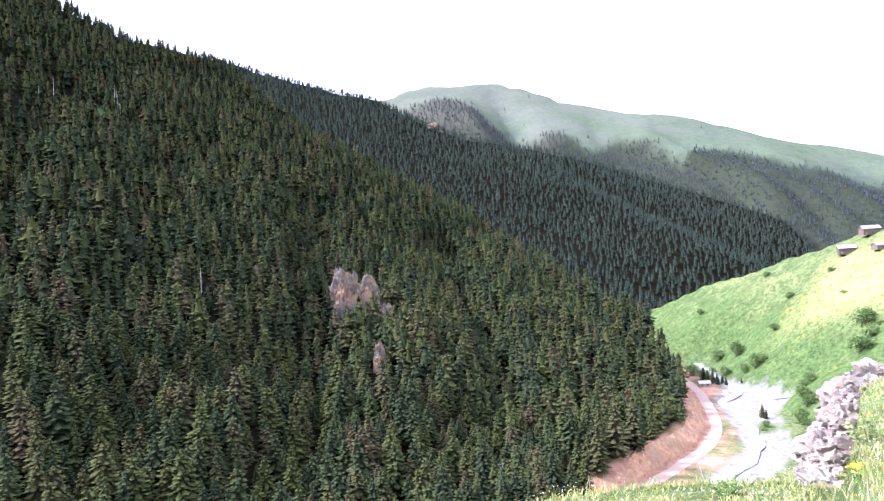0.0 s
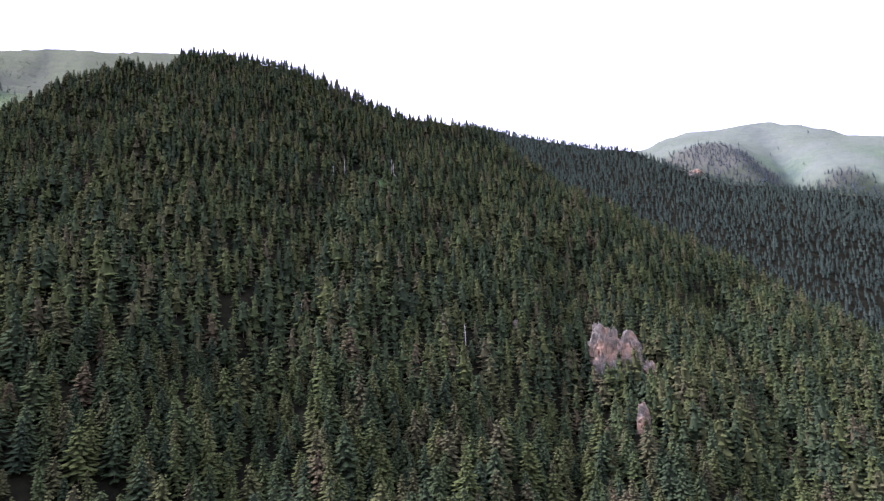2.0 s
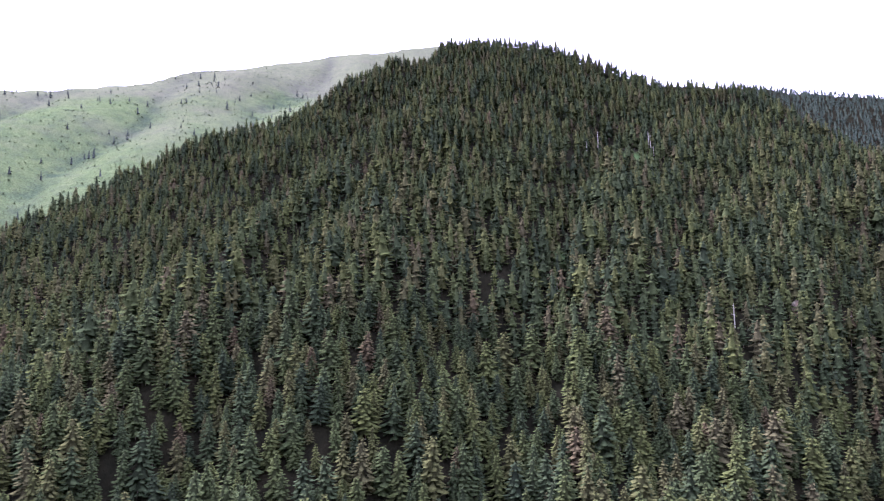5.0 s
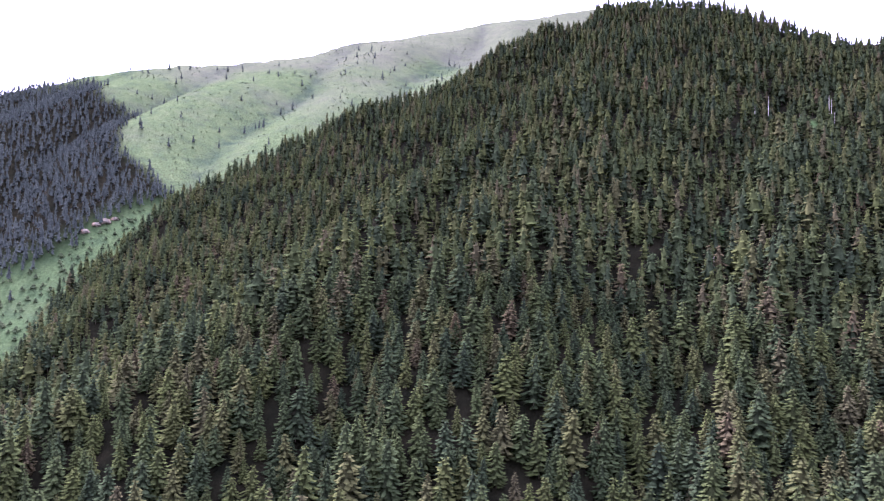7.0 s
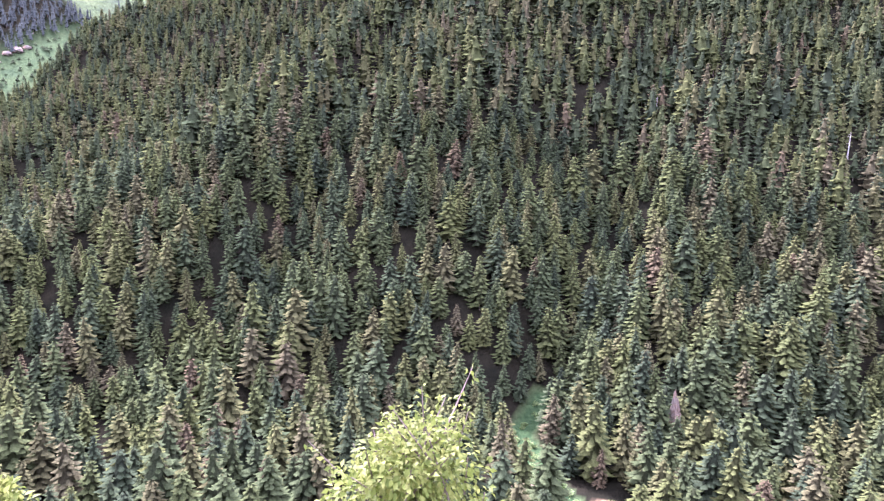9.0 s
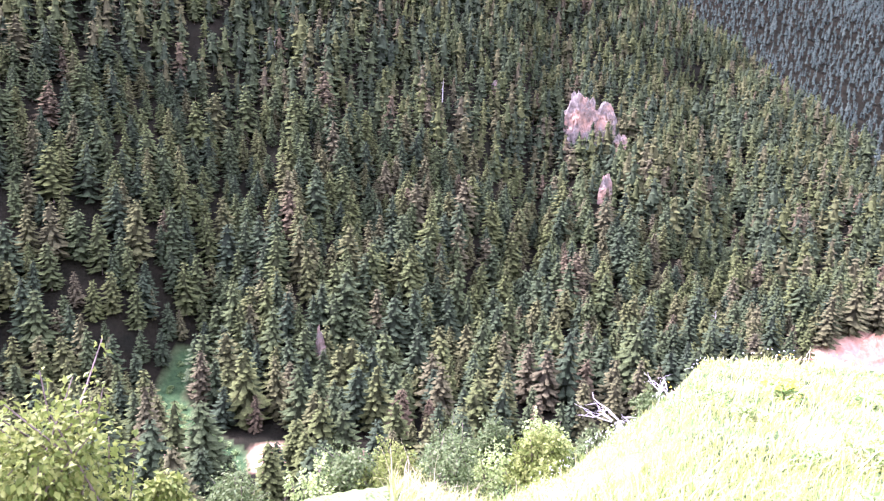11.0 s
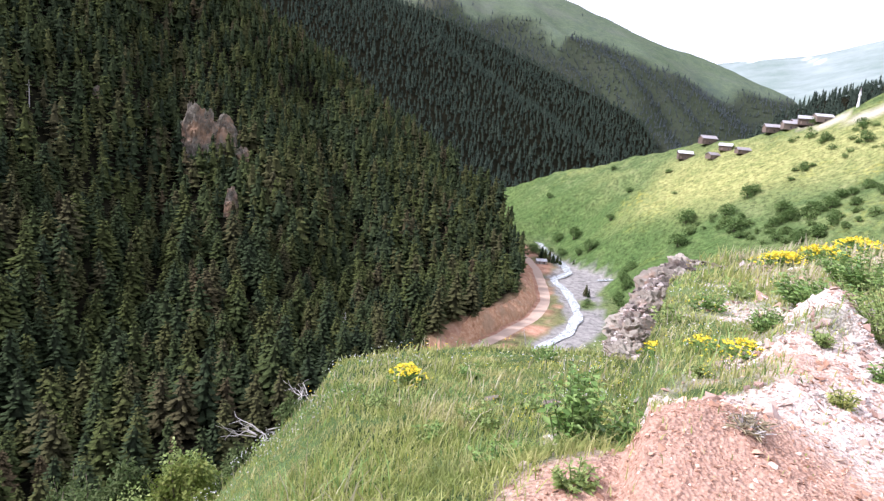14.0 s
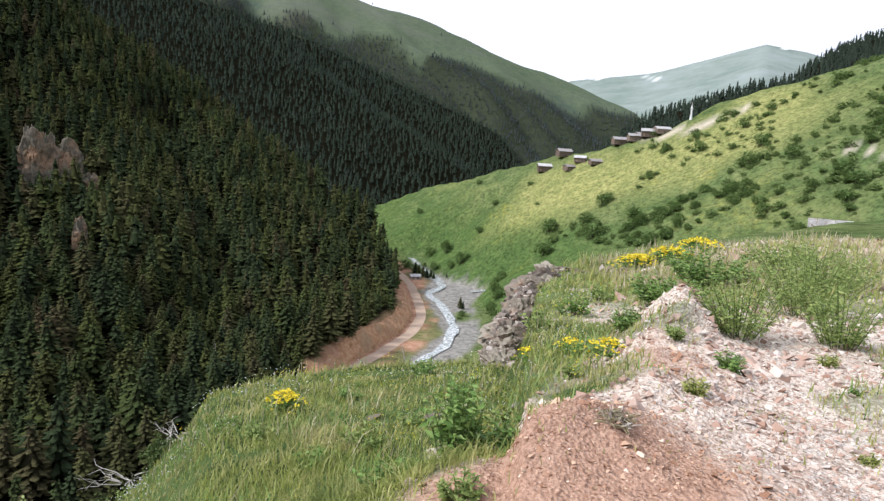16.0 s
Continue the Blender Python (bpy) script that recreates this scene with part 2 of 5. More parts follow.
BED = ((220, -52, -36), (258, -32, -16), (289, -25, -5), (314, -19, 0), (342, -24, -2), (381, -33, -6), (410, -40, -3), (432, -36, 1), (446, -37, -14), (457, -41, -24), (484, -47, -40), (560, -71, -66))    # the gravel bed: y, its two edges
BRANCH = [(-28, 462), (-14, 458), (3, 440), (0, 425), (-10, 420)]
FLOOR = -84.0
# steep gullies in the wooded hill: the line in plan, half width, depth
RAVINES = (([(-142, 58), (-165, 66), (-193, 85), (-216, 103), (-256, 126), (-319, 183), (-363, 214), (-424, 277), (-470, 320)], 26, 11),
           ([(-141, 154), (-163, 205), (-199, 247), (-224, 284), (-254, 330), (-300, 385)], 26, 10),
           ([(-190, -50), (-233, -12), (-256, 3), (-289, 12), (-350, 44), (-420, 95)], 24, 9),
           ([(-112, 250), (-133, 320), (-155, 350), (-190, 410), (-240, 470)], 22, 9),
           ([(-185, 140), (-230, 170), (-275, 222), (-330, 290), (-380, 350)], 20, 6))
RED_BANKS = ((-136, 55, 5), (-126, 69, 6), (-141, 53, 4), (-112, 86, 4))

CREST_MAIN = ((-150, 700), (-67.6, 763), (-65.3, 801), (-61.6, 795), (-56.2, 756), (-50.9, 726), (-44, 771), (-40.6, 689), (-37, 643), (-33.3, 635), (-29.6, 631),
              (-23.9, 625), (-18.4, 560), (-14, 497), (-10.5, 477), (-8.1, 418), (-6.9, 385), (-4, 330))
SPUR = ((-150, 200), (-115.4, 265), (-108.4, 276), (-100.4, 298), (-93.8, 323), (-86.8, 365), (-82.1, 408), (-77.3, 467), (-72.5, 540), (-68, 900), (0, 2000))
CREST_LEFT = ((-150, 500), (-115.9, 618), (-112.5, 610), (-107.4, 648), (-105, 684), (-98.7, 700), (-90.5, 716), (-80.3, 737), (-74.5, 800), (-65.6, 800), (-40, 500))
CREST_SECOND = ((-70, 1900), (-44, 1811), (-37.7, 1738), (-30.7, 1690), (-27.4, 1588), (-24, 1584), (-16, 1657), (-10.2, 1715), (-3.5, 1733), (0.7, 1727), (2.4, 1566), (5, 1300))
CREST_GREEN = ((-60, 2600), (-30.7, 2711), (-28.9, 2840), (-26.7, 2902), (-21.4, 2946), (-15.8, 2783), (-6.5, 2717), (0.7, 2695), (7, 2747), (11.3, 2705), (16, 2500))
CREST_FAR = ((-160, 1400), (-116.7, 1500), (-112.2, 1534), (-105.5, 1557), (-94.4, 1700), (-78.4, 2336), (-70, 2900))
CREST_MEADOW = ((-30, 740), (-10.1, 703), (-5.4, 655), (-1.1, 608), (2.6, 579), (5.8, 560), (8.5, 538), (13.7, 515), (17.2, 530), (22.1, 517), (27.9, 505), (40, 500))
CREST_WOOD = ((4, 400), (8, 700), (11.3, 904), (16.3, 1000), (22, 1110), (24.7, 1380), (27.6, 1600), (40, 1700))
# rim of the terrace: bearing, distance, height
RIM = ((-180, 30, 0.0), (-150, 3.0, 0.0), (-100, 2.3, 0.0), (-75, 2.4, -0.15), (-50, 3.5, -0.6), (-40, 5.3, -1.9), (-33.3, 7.3, -2.7), (-29.3, 8.9, -2.9), (-27.1, 9.8, -2.9), (-25, 10.9, -2.9), (-23.1, 12.6, -2.97), (-22.3, 13, -3.05), (-16, 14, -3.1), (-6.5, 15, -3.1), (-1.0, 13.3, -2.5), (0.4, 12.5, -2.27),
       (3.0, 13.5, -2.55), (4.1, 16.5, -2.26), (4.6, 19, -1.82), (6.3, 24, -2.1), (11, 31, -2.5), (17.5, 42, -2.4), (23.4, 50, -1.9), (29, 80, -2.1), (45, 120, 0.0), (180, 30, 0.0))
# heaps on the terrace: x, y, width, height
HEAPS = ((0.70, 4.05, 0.8, 0.17), (-0.35, 3.6, 0.6, 0.16), (0.1, 3.8, 0.7, 0.16))
# the crest of the tipped spoil behind them: x, y, height
SPOIL = ((0.72, 4.0, 0.14), (1.2, 5.0, 0.26), (1.75, 6.3, 0.36), (2.2, 7.6, 0.48), (2.87, 9.5, 0.72), (3.1, 10.2, 0.25))
TIPPED = HEAPS + tuple((x, y, 0.7, h) for x, y, h in SPOIL) + ((1.0, 6.2, 0.6, 0.1), (1.4, 7.6, 0.6, 0.1), (1.5, 5.6, 0.6, 0.2), (2.0, 7.0, 0.6, 0.2), (2.6, 8.6, 0.6, 0.2))


def terrace(x, y):
    """The ledge that the camera stands on: level gravel, a grassy shoulder that tips towards the gorge."""
    r, b = np.hypot(x, y), np.degrees(np.arctan2(x, y))
    rim = line(b, *[(p[0], p[1]) for p in RIM])
    z = line(b, *[(p[0], p[2]) for p in RIM]) * np.clip((r - 1.5) / (rim - 1.5), 0, None)
    for mx, my, wide, high in HEAPS:
        z = z + high * np.exp(-((x - mx) ** 2 + (y - my) ** 2) / wide ** 2)
    off, gone = along(x, y, [(p[0], p[1]) for p in SPOIL])
    steps = np.cumsum([0.0] + [math.hypot(q[0] - p[0], q[1] - p[1]) for p, q in zip(SPOIL, SPOIL[1:])])
    z = z + np.interp(gone, steps, [p[2] for p in SPOIL]) * np.exp(-(off / 0.62) ** 1.6) * (1 + 0.35 * rugged(x, y, 0.6, 63, 3))
    z = z + 0.035 * rugged(x, y, 0.9, 61, 4) + 0.10 * rugged(x, y, 4.0, 67, 2) * smooth(3, 8, r)
    over = np.maximum(0, r - rim)
    return z - line(b, (-80, 1.1), (-65, 0.78), (-38, 0.78), (-28, 1.0), (6, 0.9), (14, 0.35), (40, 0.2)) * over - 0.25 * smooth(0, 1.2, over)


def land(x, y):
    """Height of the ground, and the kind of slope that each place belongs to."""
    r, b = np.hypot(x, y), np.degrees(np.arctan2(x, y))
    gully = rugged(x * 0.6 + y * 0.9, (y - x) * 0.22, 60, 5, 3)
    bumps = rugged(x, y, 45, 3, 4)
    faces = []
    front = np.maximum(slope_plane(x, y, -79.4, 0.71, -200), slope_plane(x, y, -70, 0.45, -150 + 1.5)) - CANOPY
    front = front + (2.0 * bumps + 4.5 * gully) * smooth(150, 260, r)
    front = front - 0.9 * np.maximum(0, r - line(b, *CREST_MAIN)) - 0.8 * np.maximum(0, r - line(b, *SPUR)) * (b < -68)
    for way, wide, deep in RAVINES:
        front = front - deep * smooth(wide, 0, along(x, y, way)[0])
    faces.append(front)
    left = slope_plane(x, y, -55.5, 0.767, -256) - CANOPY + 4 * bumps + 6 * gully
    left = left - 0.8 * np.maximum(0, r - line(b, *CREST_LEFT)) - 20 * np.maximum(0, b + 64)
    faces.append(left)
    second = slope_plane(x, y, -60, 0.574, -423) - CANOPY + 5 * rugged(x, y, 150, 8, 4)
    second = second + 16 * furrows(x, y, -60, 210, 23) * smooth(0, 300, line(b, *CREST_SECOND) - r)
    faces.append(second - 0.7 * np.maximum(0, r - line(b, *CREST_SECOND)))
    green = slope_plane(x, y, -35, 0.578, -875) + 10 * rugged(x, y, 300, 9, 5)
    green = green + (60 * furrows(x, y, -35, 360, 25) + 26 * furrows(x, y, -35, 140, 27)) * smooth(-100, 700, line(b, *CREST_GREEN) - r)
    faces.append(green - 0.6 * np.maximum(0, r - line(b, *CREST_GREEN)) - 8 * np.maximum(0, -45 - b))
    far = slope_plane(x, y, -82.4, 0.551, -330) + 9 * rugged(x, y, 220, 11, 5) + 20 * furrows(x, y, -82, 190, 29) * smooth(0, 300, line(b, *CREST_FAR) - r)
    faces.append(far - 0.6 * np.maximum(0, r - line(b, *CREST_FAR)) - 8 * np.maximum(0, b + 66))
    mead = slope_plane(x, y, 61.6, 0.664, -201.5) + 2.6 * rugged(x, y, 60, 13, 4) * smooth(60, 200, r) + 0.7 * rugged(x * 0.88 + y * 0.48, (y * 0.88 - x * 0.48) * 0.3, 9, 14, 3) * smooth(150, 300, r)
    mead = np.minimum(mead, FLOOR - 0.5 + 0.95 * np.maximum(0, along(x, y, RIVER)[0] - 8) + 1.5 * np.maximum(0, y - 545))
    mead = np.minimum(mead, FLOOR - 0.5 + 0.9 * np.maximum(0, x + 0.5 - line(y, *[(p[0], p[2]) for p in BED])) + 1.5 * np.maximum(0, y - 545))
    faces.append(mead - 0.5 * np.maximum(0, r - line(b, *CREST_MEADOW)) - 8 * np.maximum(0, b - 60))
    wood = slope_plane(x, y, 44, 0.30, -158) - CANOPY + 4 * rugged(x, y, 80, 15, 3)
    faces.append(wood - 0.5 * np.maximum(0, r - line(b, *CREST_WOOD)) - 12 * np.maximum(0, b - 60) - 12 * np.maximum(0, 5 - b))
    peak = line(b, (0, 250), (5.7, 493), (11.9, 561), (16, 644), (20.3, 721), (23, 675), (30, 540), (50, 100)) - 0.28 * np.abs(4250 - r)
    faces.append(peak + 14 * rugged(x, y, 500, 19, 5) - 8 * np.maximum(0, 2 - b) - 1000 * (np.abs(b) > 80))
    faces.append(FLOOR + 0.2 * rugged(x, y, 14, 21, 3) + 0 * x)
    ledge = terrace(x, y)
    faces.append(ledge)
    z = np.max(faces, axis=0)
    kind = np.argmax(faces, axis=0)
    road, _ = along(x, y, ROAD)
    near = smooth(17, 10, road) * smooth(4, 9, along(x, y, RIVER)[0]) * (kind != 9)
    z = z * (1 - near) + (FLOOR + 0.9) * near
    # the red bank cut into the foot of the hill above the road
    cut = 7.5 * smooth(5.5, 12.5, road + 1.2 * rugged(x, y, 7, 83, 3)) * smooth(60, 20, road) * (x < road_side(y)) * smooth(228, 255, y) * smooth(440, 405, y) * np.isin(kind, (MAIN, VALLEY))
    return np.maximum(z, (FLOOR + 0.9 + cut) * (cut > 0) + z * (cut <= 0)), kind


MAIN, LEFT, SECOND, GREEN, FAR, MEAD, WOOD, PEAK, VALLEY, LEDGE = range(10)


def masks(x, y, z, kind):
    """How much of each ground cover, and of the painted haze, sun patch and cloud shade, lies at a place."""
    r, b = np.hypot(x, y), np.degrees(np.arctan2(x, y))
    road, _ = along(x, y, ROAD)
    patch = rugged(x, y, 180, 31, 4)
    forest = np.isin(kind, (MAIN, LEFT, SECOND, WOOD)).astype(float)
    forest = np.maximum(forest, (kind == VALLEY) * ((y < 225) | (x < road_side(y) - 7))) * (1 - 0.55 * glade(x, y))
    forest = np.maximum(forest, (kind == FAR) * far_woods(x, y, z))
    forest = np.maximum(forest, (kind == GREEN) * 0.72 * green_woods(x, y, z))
    west, east = line(y, *[(p[0], p[1]) for p in BED]), line(y, *[(p[0], p[2]) for p in BED])
    fray = 1.6 * rugged(x, y, 9, 33, 3)
    bed = smooth(-1.5, 1.5, np.minimum(x - west, east - x) + fray) * np.isin(kind, (VALLEY, MEAD)) * smooth(205, 225, y) * smooth(545, 500, y)
    bed = bed * (1 - smooth(7, 4, np.hypot(x + 11, (y - 352) * 0.5) + fray))
    red = smooth(18, 10, road + 3 * rugged(x, y, 15, 35, 3)) * (1 - 0.8 * smooth(0.1, 0.5, rugged(x, y, 16, 36, 3)) * (x > road_side(y))) * np.isin(kind, (MAIN, VALLEY)) * (1 - bed) * smooth(195, 230, y)
    for cx, cy, w in RED_BANKS:
        red = np.maximum(red, smooth(w, 0.6 * w, np.hypot(x - cx, y - cy) + rugged(x, y, 4, 57, 3)) * (kind != LEDGE))
    gravel = stony(x, y) * (kind == LEDGE)
    cutting = along(x, y, [(112, 508), (128, 493), (139, 481), (150, 474), (165, 470)])[0]
    gravel = np.maximum(gravel, 0.75 * smooth(5, 2.5, cutting + 1.5 * rugged(x, y, 7, 58, 3)) * (kind == MEAD))
    gravel = np.maximum(gravel, 0.7 * smooth(2.2, 1.2, along(x, y, [(178, 368), (183, 357), (188, 342), (196, 330)])[0]) * (kind == MEAD))
    soil = red_soil(x, y)
    soil = soil * gravel
    high = np.isin(kind, (GREEN, FAR, PEAK)).astype(float)
    sun_patch = (kind == MEAD) * smooth(60, 20, along(x, y, [(45, 490), (80, 470), (125, 455), (160, 440)])[0] + 14 * rugged(x, y, 35, 59, 3))
    gulch = np.where(kind == GREEN, smooth(-0.35, -0.85, furrows(x, y, -35, 360, 25) + 0.5 * furrows(x, y, -35, 140, 27)), smooth(-0.3, -0.8, furrows(x, y, -82, 190, 29)))
    cloud_shade = (kind == MEAD) * smooth(-22, -62, z + 9 * rugged(x, y, 40, 60, 3))
    flower = 0.35 * smooth(0.15, 0.8, rugged(x, y, 70, 37, 3))
    for fx, fy, w in ((65, 472, 9), (55, 480, 6), (47, 478, 5), (5, 503, 18), (24, 473, 16), (17, 408, 8), (103, 440, 9), (126, 414, 10), (80, 455, 8)):
        flower = np.maximum(flower, smooth(1.5, 0.5, np.hypot(x - fx, y - fy) / w + 0.5 * rugged(x, y, 8, 38, 2)))
    flower = flower * (kind == MEAD)
    rock = high * smooth(330, 620, z + 160 * patch) * 0.4
    snow = (kind == PEAK) * smooth(0.55, 0.7, rugged(x, y * 0.4, 120, 39, 4)) * smooth(420, 540, z)
    return dict(forest=forest * (1 - red), glade=np.maximum(np.isin(kind, (MAIN, VALLEY)) * glade(x, y), (kind == FAR) * 0.5 * smooth(35, 0, z - line(b, *FAR_FOOT))), bed=bed, red=red, gravel=gravel, soil=soil, high=high, flower=np.clip(flower, 0, 1), rock=np.clip(rock, 0, 1), snow=snow, haze_tint=(kind == PEAK) * 0.85 + (kind == GREEN) * 0.16 * (1 - forest), sun_patch=sun_patch, cloud_shade=cloud_shade, gulch=high * gulch)


def red_soil(x, y):
    """The red earth tipped on the gravel."""
    v = np.exp(-((x - 0.55) ** 2 + (y - 3.9) ** 2) / 0.8) + 0.6 * np.exp(-((x - 1.5) ** 2 + (y - 6.2) ** 2) / 0.5) + 0.5 * np.exp(-((x - 1.0) ** 2 + (y - 3.3) ** 2) / 0.4) + np.exp(-((x + 0.3) ** 2 + (y - 3.3) ** 2) / 0.4)
    return np.clip(1.3 * v, 0, 0.95)


def road_side(y):
    return line(y, *[(p[1], p[0]) for p in ROAD])


# foot of the far wood: bearing, height
FAR_FOOT = ((-118, -15), (-112.6, 20), (-108.6, 66), (-105, 95), (-95, 100))


def far_woods(x, y, z):
    b = np.degrees(np.arctan2(x, y))
    return smooth(-0.1, 0.1, (-106.5 - b) / 6 + 0.25 * rugged(x, y, 160, 41, 4) + (150 - z) / 400) * smooth(420, 320, z) * smooth(-12, 12, z - line(b, *FAR_FOOT))


# where the wood ends on the green mountain: bearing, distance
TREELINE = ((-46, 2500), (-25.4, 2469), (-18.5, 2290), (-16.5, 2330), (-13.6, 2215), (-11.9, 2370), (-10.0, 2340), (-7.9, 2250), (-6.5, 2150), (-5.6, 2340), (-4.3, 2390), (-1.7, 2370), (0.6, 2320), (2.4, 2330), (4.5, 2380), (6.6, 2440), (9.1, 2540), (11.2, 2640), (16, 2700))


def green_woods(x, y, z):
    r, b = bearing_range(x, y)
    edge = smooth(0.03, -0.01, r / line(b, *TREELINE) - 1 + 0.012 * rugged(x, y, 90, 43, 3))
    return edge


def glade(x, y):
    """Green openings in the wood: a grassy gully down to the road, two small clearings."""
    d, _ = along(x, y, [(-186, 75), (-178, 68), (-171, 62.5), (-160, 62), (-142, 60), (-128, 62)])
    v = smooth(4.6, 3.2, d)
    for gx, gy, w in ((-335, 194, 9), (-436, 306, 15), (-428, 312, 10)):
        v = np.maximum(v, smooth(w, 0.6 * w, np.hypot(x - gx, y - gy)))
    return v


def stony(x, y):
    """The heap of spoil and the gravelled turning place."""
    sd = (x - line(y, (2, -1.2), (4.3, -0.2), (5.6, 0.4), (7.4, 0.8), (9.2, 1.5), (12, 2.0), (18, 3.0), (22, 4.2), (30, 12)))
    v = smooth(-0.45, 0.35, sd + 0.55 * rugged(x, y, 1.1, 47, 4) * (1 + 0.1 * y))
    r = np.hypot(x, y)
    return v * (1 - 0.6 * smooth(0.3, 0.65, rugged(x, y, 1.7, 49, 3)) * smooth(4.6, 7.5, r)) * (1 - 0.5 * smooth(10, 14, r) * smooth(24, 20, r)) * smooth(38, 33, r)


def ground_sheet():
    bear = np.concatenate([np.arange(-180, -126, 6.0), np.arange(-126, 42, 0.45), np.arange(42, 180, 6.0)])
    dist = np.geomspace(0.4, 4900, 480)
    B, R = np.meshgrid(np.radians(bear), dist, indexing="ij")
    x, y = (R * np.sin(B)).ravel(), (R * np.cos(B)).ravel()
    z, kind = land(x, y)
    n, k = len(bear), len(dist)
    i, j = np.meshgrid(np.arange(n), np.arange(k - 1), indexing="ij")
    a, b2 = (i * k + j).ravel(), (((i + 1) % n) * k + j).ravel()
    quads = np.stack([a, a + 1, b2 + 1, b2], 1)
    me = bpy.data.meshes.new("ground")
    me.vertices.add(len(x) + 1)
    co = np.append(np.stack([x, y, z], 1), [[0, 0, float(land(np.zeros(1), np.zeros(1))[0][0])]], 0)
    me.vertices.foreach_set("co", co.ravel())
    hub = np.stack([np.arange(n) * k, ((np.arange(n) + 1) % n) * k, np.full(n, len(x))], 1)
    loops = np.concatenate([quads.ravel(), hub.ravel()])
    me.loops.add(len(loops))
    me.loops.foreach_set("vertex_index", loops.astype(np.int32))
    me.polygons.add(len(quads) + n)
    starts = np.concatenate([np.arange(len(quads)) * 4, len(quads) * 4 + np.arange(n) * 3])
    me.polygons.foreach_set("loop_start", starts.astype(np.int32))
    me.update(calc_edges=True)
    me.validate()
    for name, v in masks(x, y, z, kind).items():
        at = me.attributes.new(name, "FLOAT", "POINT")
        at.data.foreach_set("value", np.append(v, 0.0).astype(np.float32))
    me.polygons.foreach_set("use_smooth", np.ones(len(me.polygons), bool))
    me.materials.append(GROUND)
    return tagged(new("ground", me), "mountain valley land of meadow, forest floor and gravel", "ground", kind="structure")


ground_sheet()


# ---- woods
def mesh_of(name, verts, tris, mats, tri_mats=None, flat=False, **values):
    me = bpy.data.meshes.new(name)
    me.vertices.add(len(verts))
    me.vertices.foreach_set("co", np.asarray(verts, np.float32).ravel())
    me.loops.add(3 * len(tris))
    me.loops.foreach_set("vertex_index", np.asarray(tris, np.int32).ravel())
    me.polygons.add(len(tris))
    me.polygons.foreach_set("loop_start", (np.arange(len(tris)) * 3).astype(np.int32))
    if tri_mats is not None:
        me.polygons.foreach_set("material_index", np.asarray(tri_mats, np.int32))
    if flat:
        me.polygons.foreach_set("use_smooth", np.zeros(len(tris), bool))
    me.update(calc_edges=True)
    for key, v in values.items():
        me.attributes.new(key, "FLOAT", "POINT").data.foreach_set("value", np.asarray(v, np.float32))
    for m in mats:
        me.materials.append(m)
    return me


def spruce(rng, tiers, points, boughs, wide=0.3, bare=0.05, span=1.0, dense=0.1):
    """A unit-high spruce crown: a ragged core of skirts, and single drooping boughs all over it. Returns corners,
    triangles and the tip value of each corner, low inside the crown where shade is painted.
    """
    v, t, tip = [], [], []
    bulge, lop = rng.uniform(0.55, 0.8), rng.uniform(0, 6.28)

    def girth(f):
        return wide * (0.09 + 0.91 * f ** bulge) * (1 - 0.35 * max(0, f - 0.8) / 0.2)

    for k in range(tiers):
        f = (k + 0.6) / tiers
        h, turn, i = 1.0 - (1 - bare) * f, rng.uniform(0, 6.28), len(v)
        reach = 0.6 * girth(f)
        v.append((0.0, 0.0, min(0.97, h + 1.25 / tiers)))
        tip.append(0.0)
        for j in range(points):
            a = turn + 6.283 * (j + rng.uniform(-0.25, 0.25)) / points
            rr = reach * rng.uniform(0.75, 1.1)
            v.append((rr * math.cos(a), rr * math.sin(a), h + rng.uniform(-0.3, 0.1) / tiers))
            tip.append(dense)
            t.append((i, i + 1 + j, i + 1 + (j + 1) % points))
    whorls = max(3, boughs // 5)
    for k in range(boughs):
        # boughs stand in rough whorls up the stem
        f = ((int(k * whorls / boughs) + rng.uniform(0.1, 0.65)) / whorls) ** 0.8
        h, a = 1.0 - (1 - bare) * f, k * 2.39996 + rng.uniform(-0.4, 0.4)
        long = girth(f) * rng.uniform(0.74, 1.16) * (1 + 0.14 * math.cos(a - lop)) + 0.012
        half = span * (0.17 * long + 0.010) * rng.uniform(0.8, 1.25)
        drop = long * rng.uniform(0.0, 0.36)
        c, s, i = math.cos(a), math.sin(a), len(v)
        mid = 0.66 * long
        v += [(0.2 * long * c, 0.2 * long * s, h + 0.015), (mid * c - half * s, mid * s + half * c, h - 0.66 * drop - 0.35 * half),
              (long * c, long * s, h - drop), (mid * c + half * s, mid * s - half * c, h - 0.66 * drop - 0.35 * half)]
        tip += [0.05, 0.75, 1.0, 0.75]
        t += [(i, i + 1, i + 2), (i, i + 2, i + 3)]
    return np.array(v), np.array(t), np.array(tip)


def spike(sides, thick, high):
    v = [(thick * math.cos(6.283 * k / sides), thick * math.sin(6.283 * k / sides), -0.06) for k in range(sides)] + [(0, 0, high)]
    return np.array(v), np.array([(k, (k + 1) % sides, sides) for k in range(sides)])


